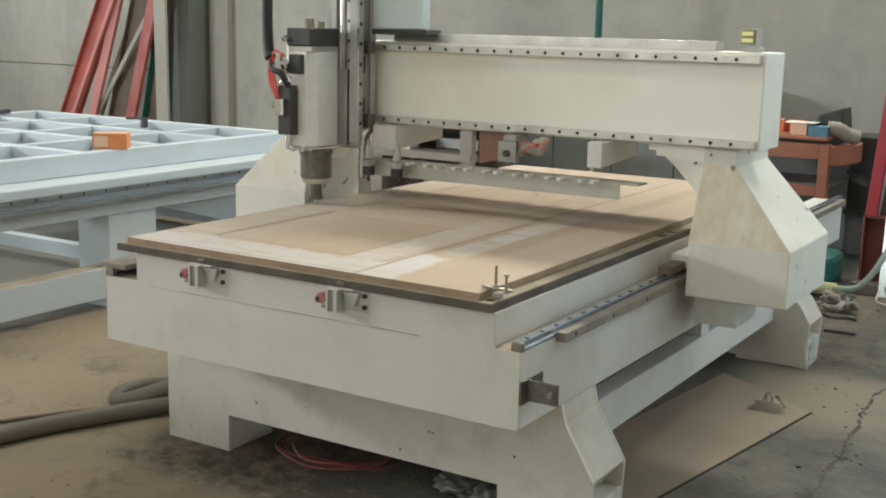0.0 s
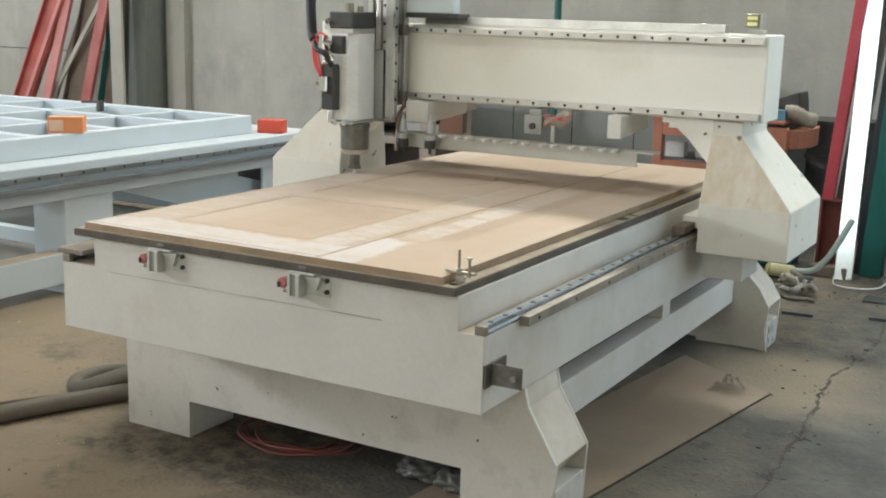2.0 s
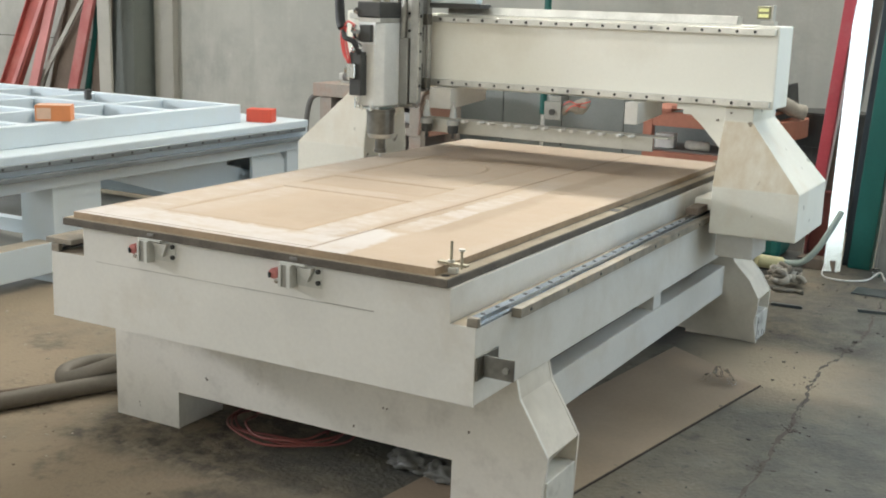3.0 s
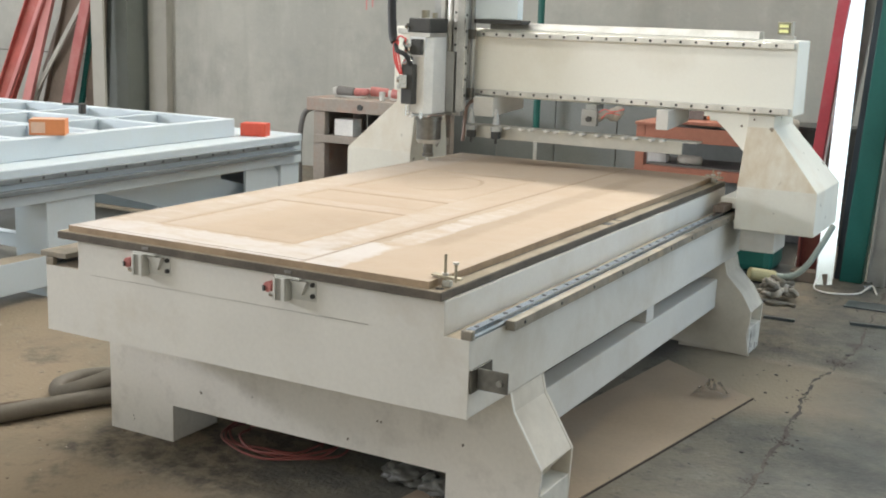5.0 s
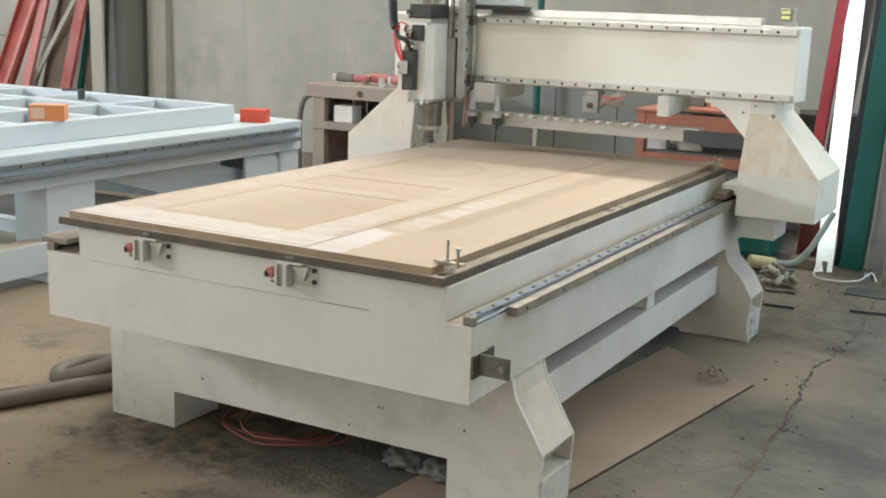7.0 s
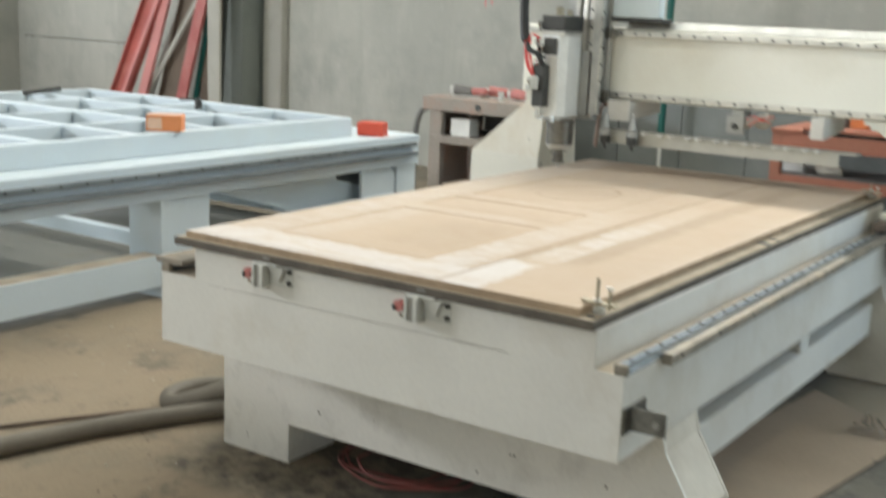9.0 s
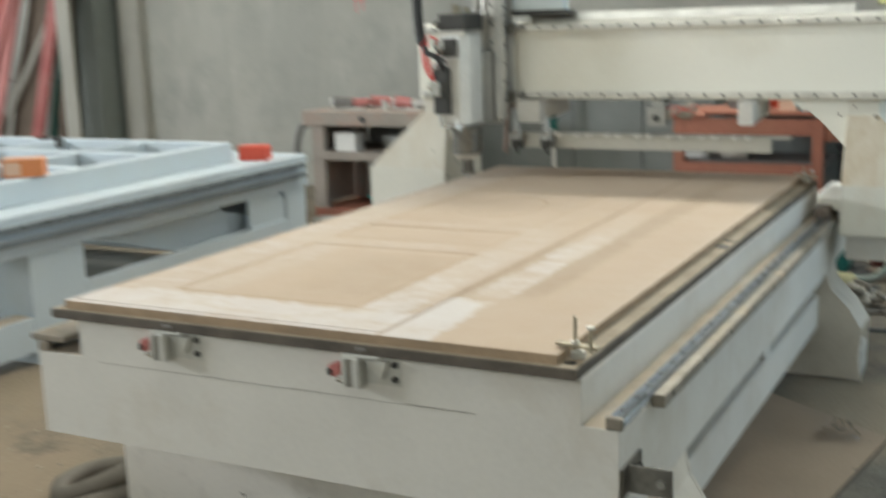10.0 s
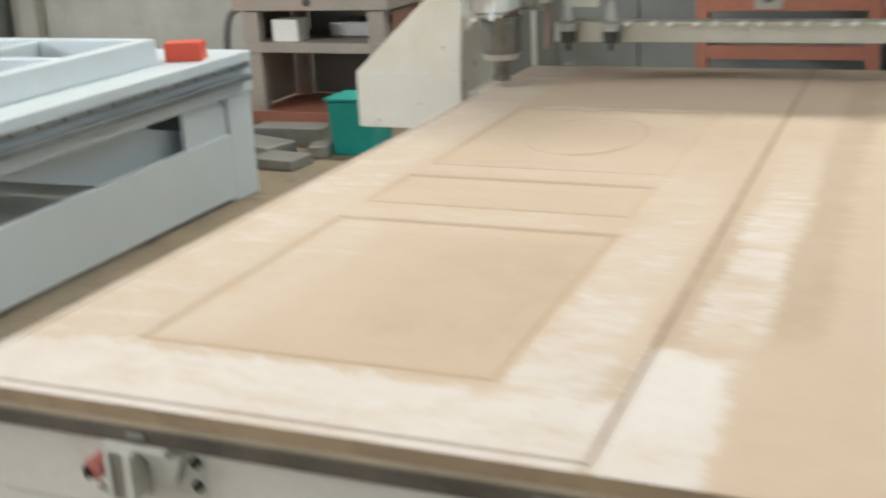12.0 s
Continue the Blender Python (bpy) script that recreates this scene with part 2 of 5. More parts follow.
CEIL = surface("grey_roof_sheet", (0.4, 0.41, 0.4), 0.7, dark=0.85, light=1.1, fine=10, coarse=1)
DUSTBOARD = surface("dusty_board_top", (0.36, 0.3, 0.225), 0.85, dark=0.75, light=1.15, fine=90, coarse=9, stain=(0.2, 0.15, 0.1), amount=0.6, spot=14)
LEDGEDUST = surface("sawdust_film", (0.55, 0.465, 0.36), 0.9, dark=0.8, light=1.2, fine=120, coarse=10, stain=(0.62, 0.6, 0.54), amount=0.7, spot=6)
SWITCHM = surface("pale_grey_bracket_paint", (0.58, 0.58, 0.545), 0.5, dark=0.85, light=1.06, fine=90, coarse=14, bump=0.05, stain=(0.4, 0.38, 0.33), amount=0.5, spot=20)
BEDRAIL = surface("oily_grey_rail_steel", (0.2, 0.225, 0.24), 0.4, 0.35, dark=0.7, light=1.2, fine=80, coarse=5)
ZPLATE = surface("machined_grey_plate", (0.46, 0.46, 0.44), 0.38, 0.45, dark=0.65, light=1.25, fine=120, coarse=9)
SLIDEDARK = surface("dark_machined_plate", (0.28, 0.275, 0.26), 0.4, 0.5, dark=0.7, light=1.3, fine=120, coarse=9)
CABINETM = surface("dark_blue_grey_cabinet_paint", (0.21, 0.222, 0.212), 0.5, dark=0.8, light=1.15, fine=60, coarse=3)
SOOT = surface("worn_dark_grey_plastic", (0.17, 0.16, 0.15), 0.6, dark=0.7, light=1.3)
WELD = surface("grey_brown_paint_seam", (0.17, 0.15, 0.125), 0.8)
SEAM = surface("dark_joint", (0.07, 0.06, 0.05), 0.8)


def glow(name, colour, power):
    m = bpy.data.materials.new(name)
    m.use_nodes = True
    b = m.node_tree.nodes["Principled BSDF"]
    b.inputs["Base Color"].default_value = (*colour, 1)
    b.inputs["Emission Color"].default_value = (*colour, 1)
    b.inputs["Emission Strength"].default_value = power
    return m


LED = glow("yellow_green_indicator_lens", (0.7, 0.7, 0.33), 0.3)
LEDOFF = surface("yellow_green_lens_body", (0.3, 0.29, 0.17), 0.35)


def layered(name, base, layers, rough=0.85, bump=0.3, fine=40.0):
    """A mineral or wooden ground with noise layers: (colour, scale, low, high, amount)."""
    m = bpy.data.materials.new(name)
    m.use_nodes = True
    n, l = m.node_tree.nodes, m.node_tree.links
    b = n["Principled BSDF"]
    tc = n.new("ShaderNodeTexCoord")
    out = None
    for colour, scale, low, high, amount, *stretch in layers:
        noi = n.new("ShaderNodeTexNoise")
        noi.inputs["Scale"].default_value, noi.inputs["Detail"].default_value, noi.inputs["Roughness"].default_value = scale, 9, 0.62
        l.new(tc.outputs["Object"], noi.inputs["Vector"])
        if stretch:
            mp = n.new("ShaderNodeMapping")
            mp.inputs["Scale"].default_value = stretch[0]
            l.new(tc.outputs["Object"], mp.inputs[0])
            l.new(mp.outputs[0], noi.inputs["Vector"])
        cut = n.new("ShaderNodeMapRange")
        cut.inputs[1].default_value, cut.inputs[2].default_value, cut.inputs[4].default_value = low, high, amount
        l.new(noi.outputs[0], cut.inputs[0])
        mix = n.new("ShaderNodeMixRGB")
        mix.inputs[1].default_value, mix.inputs[2].default_value = (*base, 1), (*colour, 1)
        l.new(cut.outputs[0], mix.inputs[0])
        if out:
            l.new(out, mix.inputs[1])
        out = mix.outputs[0]
    l.new(out, b.inputs["Base Color"])
    b.inputs["Roughness"].default_value = rough
    grain = n.new("ShaderNodeTexNoise")
    grain.inputs["Scale"].default_value, grain.inputs["Detail"].default_value = fine, 8
    l.new(tc.outputs["Object"], grain.inputs["Vector"])
    bp = n.new("ShaderNodeBump")
    bp.inputs["Strength"].default_value, bp.inputs["Distance"].default_value = bump, 0.01
    l.new(grain.outputs[0], bp.inputs["Height"])
    l.new(bp.outputs[0], b.inputs["Normal"])
    return m, n, l, b, tc, out


def floor_material():
    """Dusty concrete: warm sawdust towards the machine, grey-green bare slab beyond, grime along the crack and round
    the feet, darker patches under the machine's front; shade under its rear is put into the colour.
    """
    m, n, l, b, tc, out = layered("dusty_concrete_floor", (0.165, 0.145, 0.11), [
        ((0.235, 0.185, 0.125), 0.9, 0.46, 0.62, 0.9), ((0.085, 0.078, 0.064), 2.3, 0.5, 0.68, 0.8),
        ((0.23, 0.225, 0.195), 7, 0.52, 0.75, 0.6), ((0.06, 0.055, 0.046), 13, 0.56, 0.68, 0.8), ((0.27, 0.25, 0.21), 21, 0.58, 0.7, 0.55), ((0.045, 0.041, 0.035), 31, 0.62, 0.68, 0.75), ((0.04, 0.036, 0.03), 70, 0.61, 0.7, 0.85)], 0.85, 0.5, 60)
    sep = n.new("ShaderNodeSeparateXYZ")
    l.new(tc.outputs["Object"], sep.inputs[0])

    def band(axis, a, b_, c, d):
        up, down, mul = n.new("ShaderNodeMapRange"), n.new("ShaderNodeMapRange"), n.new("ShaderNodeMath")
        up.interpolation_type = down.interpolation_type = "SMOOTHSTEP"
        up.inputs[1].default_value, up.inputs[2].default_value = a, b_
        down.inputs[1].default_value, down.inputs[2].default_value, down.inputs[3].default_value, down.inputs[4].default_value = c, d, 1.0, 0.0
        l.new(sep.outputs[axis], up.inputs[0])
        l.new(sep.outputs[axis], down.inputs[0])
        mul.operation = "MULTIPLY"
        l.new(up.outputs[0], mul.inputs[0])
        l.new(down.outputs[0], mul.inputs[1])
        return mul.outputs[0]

    for (bx, by), colour, scale, low, high_, amount in (
            ((band(0, -3.2, -2.4, 0.3, 0.9), None), (0.266, 0.207, 0.142), 1.5, 0.32, 0.54, 0.88),
            ((band(0, -3.2, -2.4, 0.6, 1.2), None), (0.07, 0.062, 0.05), 2.6, 0.56, 0.68, 0.8),
            ((band(0, 1.3, 1.9, 3.2, 3.4), None), (0.088, 0.097, 0.093), 1.6, 0.2, 0.6, 0.9),
            ((band(0, 1.2, 1.6, 3.0, 3.3), band(1, -0.6, -0.2, 0.5, 1.0)), (0.19, 0.165, 0.122), 4, 0.46, 0.6, 0.8),
            ((band(0, 1.55, 1.8, 3.0, 3.3), band(1, 0.6, 1.0, 1.5, 1.9)), (0.05, 0.054, 0.052), 4.5, 0.42, 0.62, 0.8),
            ((band(0, 1.3, 1.6, 3.0, 3.3), band(1, 1.9, 2.2, 4.5, 5.5)), (0.065, 0.064, 0.056), 7, 0.42, 0.6, 0.75),
            # shade under the table's rear end, put into the floor's colour
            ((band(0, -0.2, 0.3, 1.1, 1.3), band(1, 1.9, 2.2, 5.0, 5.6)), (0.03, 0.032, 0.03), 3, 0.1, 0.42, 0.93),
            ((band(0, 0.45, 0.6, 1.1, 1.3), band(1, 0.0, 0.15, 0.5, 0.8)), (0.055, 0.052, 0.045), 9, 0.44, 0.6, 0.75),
            # shadowed floor behind the rear leg, likewise darkened in the colour
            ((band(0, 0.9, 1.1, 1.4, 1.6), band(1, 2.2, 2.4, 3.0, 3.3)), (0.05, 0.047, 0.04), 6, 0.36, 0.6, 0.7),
            ((band(0, 1.74, 1.79, 1.82, 1.87), band(1, 0.3, 0.6, 3.6, 4.2)), (0.05, 0.048, 0.042), 7, 0.5, 0.62, 0.75),
            ((band(0, 1.72, 1.77, 1.85, 1.9), band(1, 2.28, 2.35, 2.46, 2.55)), (0.05, 0.05, 0.044), 14, 0.3, 0.5, 0.9),
            ((band(0, 1.69, 1.73, 1.8, 1.84), band(1, 1.79, 1.83, 1.91, 1.96)), (0.085, 0.082, 0.07), 18, 0.34, 0.52, 0.85),
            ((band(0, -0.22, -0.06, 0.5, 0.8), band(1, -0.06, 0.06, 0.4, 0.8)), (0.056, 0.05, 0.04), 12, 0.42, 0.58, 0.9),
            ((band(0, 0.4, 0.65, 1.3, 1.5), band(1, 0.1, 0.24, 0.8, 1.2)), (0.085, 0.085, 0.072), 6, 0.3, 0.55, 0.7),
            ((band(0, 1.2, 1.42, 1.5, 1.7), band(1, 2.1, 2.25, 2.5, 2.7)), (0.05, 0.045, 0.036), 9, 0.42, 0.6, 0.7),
            ((band(0, 1.15, 1.4, 1.7, 2.1), band(1, 1.4, 1.8, 2.15, 2.45)), (0.315, 0.258, 0.185), 3.5, 0.15, 0.45, 0.85),
            ((band(0, 1.9, 2.1, 3.0, 3.3), band(1, 1.4, 1.7, 3.4, 4.4)), (0.185, 0.172, 0.135), 5, 0.42, 0.6, 0.7),
            ((band(0, -4.4, -4.1, -1.75, -1.55), band(1, -1.3, -1.0, 3.1, 3.4)), (0.2, 0.205, 0.2), 3, 0.15, 0.45, 0.85)):
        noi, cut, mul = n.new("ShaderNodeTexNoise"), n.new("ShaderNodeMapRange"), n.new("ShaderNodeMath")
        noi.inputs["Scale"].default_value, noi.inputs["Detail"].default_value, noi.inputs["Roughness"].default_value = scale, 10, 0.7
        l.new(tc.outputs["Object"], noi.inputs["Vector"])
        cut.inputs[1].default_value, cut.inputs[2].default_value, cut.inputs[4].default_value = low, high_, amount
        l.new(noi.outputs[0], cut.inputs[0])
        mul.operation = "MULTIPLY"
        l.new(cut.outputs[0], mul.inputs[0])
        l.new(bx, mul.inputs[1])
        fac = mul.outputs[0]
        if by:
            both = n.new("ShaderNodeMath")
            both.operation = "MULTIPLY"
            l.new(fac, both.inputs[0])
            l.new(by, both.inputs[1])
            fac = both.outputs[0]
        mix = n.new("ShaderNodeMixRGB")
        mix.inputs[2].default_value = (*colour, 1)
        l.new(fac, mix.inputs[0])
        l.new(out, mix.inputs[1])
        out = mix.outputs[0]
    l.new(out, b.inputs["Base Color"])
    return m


FLOORM = floor_material()
WALLM = layered("grey_rendered_wall", (0.41, 0.405, 0.365), [
    ((0.49, 0.48, 0.43), 0.7, 0.4, 0.65, 0.9), ((0.32, 0.32, 0.29), 2.0, 0.48, 0.7, 0.75), ((0.55, 0.55, 0.5), 9, 0.55, 0.75, 0.4), ((0.29, 0.295, 0.27), 0.45, 0.55, 0.75, 0.5), ((0.36, 0.355, 0.315), 1.0, 0.52, 0.7, 0.55, (5, 5, 0.5)), ((0.58, 0.57, 0.52), 1.0, 0.56, 0.72, 0.5, (2.2, 2.2, 0.9)), ((0.3, 0.29, 0.26), 26, 0.66, 0.74, 0.5)], 0.9, 0.25, 30)[0]
PIERM = layered("beige_plaster", (0.39, 0.375, 0.33), [((0.46, 0.44, 0.39), 1.5, 0.4, 0.65, 0.8), ((0.3, 0.28, 0.24), 5, 0.55, 0.75, 0.5)], 0.9, 0.2, 40)[0]
COLUMNM = layered("dark_grey_green_column_paint", (0.17, 0.185, 0.17), [((0.205, 0.215, 0.195), 1.2, 0.4, 0.7, 0.9), ((0.13, 0.135, 0.12), 5, 0.5, 0.7, 0.4)], 0.6, 0.1, 40)[0]


# ---- mesh helpers ----
origins = {}


def thing(name, label, category, at=(0, 0, 0), group="", kind=""):
    ob = new(name)
    ob.location = at
    ob.empty_display_size = 0.1
    origins[ob] = Vector(at)
    return tagged(ob, label, category, group, kind)


def part(name, bm, material, parent=None, label="", smooth=False):
    """Links a bmesh, built in the place's own coordinates, as one mesh under a thing or a part."""
    at = origins.get(parent, Vector())
    bmesh.ops.translate(bm, verts=bm.verts, vec=-at)
    bmesh.ops.recalc_face_normals(bm, faces=bm.faces)
    me = bpy.data.meshes.new(name)
    bm.to_mesh(me)
    bm.free()
    me.materials.append(material)
    if smooth:
        for p in me.polygons:
            p.use_smooth = True
    ob = new(name, me)
    if parent:
        ob.parent = parent
    origins[ob] = at
    if label:
        ob["label"] = label
    return ob


def solo(name, bm, material, label, category, kind="", group="", smooth=False):
    return tagged(part(name, bm, material, None, "", smooth), label, category, group, kind)


def box(x0, x1, y0, y1, z0, z1, bev=0.0, bm=None):
    out = bm or bmesh.new()
    tmp = bmesh.new()
    bmesh.ops.create_cube(tmp, size=1.0)
    bmesh.ops.scale(tmp, verts=tmp.verts, vec=(x1 - x0, y1 - y0, z1 - z0))
    bmesh.ops.translate(tmp, verts=tmp.verts, vec=((x0 + x1) / 2, (y0 + y1) / 2, (z0 + z1) / 2))
    if bev:
        bmesh.ops.bevel(tmp, geom=tmp.edges[:], offset=bev, segments=2, profile=0.5, affect="EDGES")
    join(out, tmp)
    return out


def join(out, tmp):
    me = bpy.data.meshes.new("tmp")
    tmp.to_mesh(me)
    tmp.free()
    out.from_mesh(me)
    bpy.data.meshes.remove(me)
    return out


def prism(points, axis, a, b, bev=0.0, bm=None):
    """A polygon in the plane across an axis ('x': y,z; 'y': x,z; 'z': x,y), drawn out from a to b."""
    out = bm or bmesh.new()
    tmp = bmesh.new()
    put = {"x": lambda u, v, w: (w, u, v), "y": lambda u, v, w: (u, w, v), "z": lambda u, v, w: (u, v, w)}[axis]
    lo = [tmp.verts.new(put(u, v, a)) for u, v in points]
    hi = [tmp.verts.new(put(u, v, b)) for u, v in points]
    tmp.faces.new(lo)
    tmp.faces.new(hi)
    for i in range(len(points)):
        j = (i + 1) % len(points)
        tmp.faces.new((lo[i], lo[j], hi[j], hi[i]))
    bmesh.ops.recalc_face_normals(tmp, faces=tmp.faces)
    if bev:
        bmesh.ops.bevel(tmp, geom=tmp.edges[:], offset=bev, segments=2, profile=0.5, affect="EDGES")
    return join(out, tmp)


def rod(p, q, r, n=16, r2=None, bm=None, bev=0.0):
    """A round bar or cone from p to q."""
    out = bm or bmesh.new()
    p, q = Vector(p), Vector(q)
    tmp = bmesh.new()
    bmesh.ops.create_cone(tmp, cap_ends=True, segments=n, radius1=r, radius2=r if r2 is None else r2, depth=(q - p).length)
    if bev:
        bmesh.ops.bevel(tmp, geom=[e for e in tmp.edges if abs(e.calc_face_angle(0)) > 1.2], offset=bev, segments=2, affect="EDGES")
    turn = (q - p).to_track_quat("Z", "Y").to_matrix().to_4x4()
    bmesh.ops.transform(tmp, matrix=Matrix.Translation((p + q) / 2) @ turn, verts=tmp.verts)
    return join(out, tmp)


def tube(points, r, n=10, rings=8, bm=None, rib=0.0):
    """A hose through points, rounded by a Catmull-Rom curve."""
    out = bm or bmesh.new()
    pts = [Vector(p) for p in points]
    pts = [2 * pts[0] - pts[1]] + pts + [2 * pts[-1] - pts[-2]]
    line = []
    for i in range(1, len(pts) - 2):
        a, b, c, d = pts[i - 1 : i + 3]
        for k in range(rings):
            t = k / rings
            line.append(0.5 * (2 * b + (c - a) * t + (2 * a - 5 * b + 4 * c - d) * t * t + (3 * b - 3 * c + d - a) * t ** 3))
    line.append(pts[-2])
    side, last = None, None
    for i, p in enumerate(line):
        way = (line[min(i + 1, len(line) - 1)] - line[max(i - 1, 0)]).normalized()
        side = (side - way * side.dot(way)).normalized() if side else way.orthogonal().normalized()
        up = way.cross(side)
        rr = r * (1 + (rib if i % 2 else 0))
        ring = [out.verts.new(p + rr * (math.cos(2 * math.pi * k / n) * side + math.sin(2 * math.pi * k / n) * up)) for k in range(n)]
        if last:
            for k in range(n):
                out.faces.new((last[k], last[(k + 1) % n], ring[(k + 1) % n], ring[k]))
        else:
            out.faces.new(ring[::-1])
        last = ring
    out.faces.new(last)
    return out


def beam(p, q, w, d, roll=0.0, bm=None, bev=0.0):
    """A square bar from p to q, w by d across."""
    out = bm or bmesh.new()
    p, q = Vector(p), Vector(q)
    tmp = bmesh.new()
    bmesh.ops.create_cube(tmp, size=1.0)
    bmesh.ops.scale(tmp, verts=tmp.verts, vec=(w, d, (q - p).length))
    if bev:
        bmesh.ops.bevel(tmp, geom=tmp.edges[:], offset=bev, segments=1, affect="EDGES")
    turn = (q - p).to_track_quat("Z", "Y").to_matrix().to_4x4()
    bmesh.ops.transform(tmp, matrix=Matrix.Translation((p + q) / 2) @ turn @ pose(0, 0, 0, 0, 0, roll), verts=tmp.verts)
    return join(out, tmp)


# ---- the hall ----
X0, X1, Y0, Y1, TOP = -9.0, 3.4, -7.0, 6.0, 7.0
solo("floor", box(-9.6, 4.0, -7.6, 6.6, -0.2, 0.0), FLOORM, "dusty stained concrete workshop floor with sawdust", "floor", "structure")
solo("ceiling", box(X0 - 0.2, X1 + 0.2, -0.8, Y1 + 0.2, TOP, TOP + 0.1, bm=box(X0 - 0.2, X1 + 0.2, Y0 - 0.2, -2.2, TOP, TOP + 0.1, bm=box(X0 - 0.2, -6.0, -2.2, -0.8, TOP, TOP + 0.1, bm=box(1.0, X1 + 0.2, -2.2, -0.8, TOP, TOP + 0.1)))), CEIL, "grey sheet roof with a rooflight", "ceiling", "structure")


def wall(name, axis, lo, hi, ends, openings, label):
    """A wall across an axis, with openings (a, b, bottom, top) that do not overlap along it."""
    bm, at = bmesh.new(), ends[0]
    put = (lambda a, b, c, d: box(a, b, lo, hi, c, d, bm=bm)) if axis == "y" else (lambda a, b, c, d: box(lo, hi, a, b, c, d, bm=bm))
    cuts = sorted({ends[0], ends[1], *(v for o in openings for v in o[:2])})
    for a, b in zip(cuts, cuts[1:]):
        z = 0.0
        for o in sorted((o for o in openings if o[0] <= a and o[1] >= b), key=lambda o: o[2]):
            if o[2] > z:
                put(a, b, z, o[2])
            z = o[3]
        put(a, b, z, TOP)
    return solo(name, bm, WALLM, label, "wall", "structure")


wall("wall_back", "y", Y1, Y1 + 0.24, (X0 - 0.2, X1 + 0.2), [(-3.5, 3.4, 5.0, 6.0), (0.4, 3.0, 2.4, 3.4)], "grey rendered concrete wall with high windows")
wall("wall_front", "y", Y0 - 0.2, Y0, (X0 - 0.2, X1 + 0.2), [(-3.9, 1.9, 0.0, 4.5)], "unseen grey rendered wall with a wide opening for a lamp")
# the second opening is cut for the added left back fill
wall("wall_left", "x", X0 - 0.2, X0, (Y0, Y1), [(-3.75, -1.15, 2.65, 3.55), (2.4, 4.6, 2.0, 3.4)], "grey rendered wall with a window strip")
wall("wall_right", "x", X1, X1 + 0.2, (Y0, Y1), [(1.1, 3.7, 0.0, 4.0)], "unseen grey rendered wall with a wide opening for a lamp")

# joints between the blocks of the back wall
jt = bmesh.new()
for z in (0.86, 1.62):
    box(-8.9, -5.9, Y1 - 0.004, Y1, z, z + 0.008, bm=jt)
part("joint", jt, SEAM, bpy.data.objects["wall_back"])

solo("pier", box(-5.225, -5.0, Y1 - 0.08, Y1, 0, TOP - 0.01, 0.006), PIERM, "beige plastered wall pier", "pier", "structure")
col = thing("steel_column", "dark grey-green painted steel column against the wall", "column", (-5.6, 5.85, 0), kind="structure")
part("flange", box(-5.62, -5.28, 5.7, 5.725, 0, TOP - 0.01), COLUMNM, col)
part("flange", box(-5.62, -5.23, 5.97, 5.995, 0, TOP - 0.01), COLUMNM, col)
part("web", box(-5.32, -5.30, 5.7255, 5.9695, 0, TOP - 0.01), COLUMNM, col)
part("side_plate", box(-5.2995, -5.28, 5.7255, 5.9695, 0.0205, TOP - 0.01), COLUMNM, col)
part("base_plate", box(-5.7, -5.225, 5.62, 5.998, 0, 0.02), COLUMNM, col)

# storage rack that the stock leans on
rk = thing("storage_rack", "grey steel storage rack arm and post", "rack", (2.2, 4.4, 0), kind="structure")
part("post", box(2.16, 2.26, 4.4, 4.5, 0, 3.3, 0.003), GREYMETAL, rk)
part("arm", box(1.2, 2.6, 4.32, 4.3995, 3.0, 3.1, 0.003), GREYMETAL, rk)

# red paint mark on the wall, plain strokes
mk = box(-2.85, -2.835, Y1 - 0.003, Y1, 1.38, 1.56)
box(-2.87, -2.76, Y1 - 0.003, Y1, 1.47, 1.49, bm=mk)
box(-2.79, -2.775, Y1 - 0.003, Y1, 1.4, 1.6, bm=mk)
part("paint_mark", mk, PINKRED, bpy.data.objects["wall_back"], "red brush strokes on the wall")

# window bars of the high strip
win = thing("window_1", "high window strip with grey bars", "window", (0, 6.1, 5.0), kind="structure")
for i in range(8):
    x = -3.6 + i * 6.9 / 7
    part("window_frame", box(x - 0.02, x + 0.02, 6.08, 6.12, 5.0, 6.0), GREYMETAL, win)

# cracks in the floor slab
CRACK = [(1.85, 0.4), (1.824, 0.984), (1.818, 1.356), (1.797, 1.705), (1.77, 2.06), (1.813, 2.41), (1.832, 2.73), (1.794, 3.41), (1.77, 3.9)]
ck = bmesh.new()
for (xa, ya), (xb, yb) in zip(CRACK, CRACK[1:]):
    n = 10
    for k in range(n):
        t0, t1 = k / n, (k + 1) / n
        j0, j1 = 0.02 * noise.noise((xa + t0 * 7, ya + t0 * (yb - ya) * 6, 1)), 0.02 * noise.noise((xa + t1 * 7, ya + t1 * (yb - ya) * 6, 1))
        p, q = (xa + (xb - xa) * t0 + j0, ya + (yb - ya) * t0), (xa + (xb - xa) * t1 + j1, ya + (yb - ya) * t1)
        w0 = 0.0015 + 0.008 * random.random() ** 1.5
        vs = [ck.verts.new((p[0] - w0, p[1], 0.001)), ck.verts.new((p[0] + w0, p[1], 0.001)), ck.verts.new((q[0] + w0, q[1], 0.001)), ck.verts.new((q[0] - w0, q[1], 0.001))]
        ck.faces.new(vs)
part("crack", ck, SEAM, bpy.data.objects["floor"], "dark crack in the concrete")


# ---- the router table: base ----
router = thing("cnc_router", "white painted gantry router table, dusty with sawdust, its gantry travelling", "router", (0, 0, 0))
BX0, BX1, UX0, UX1 = -0.094, 1.34, 0.04, 1.268
BACK, SIDEBACK = 2.47, 3.23
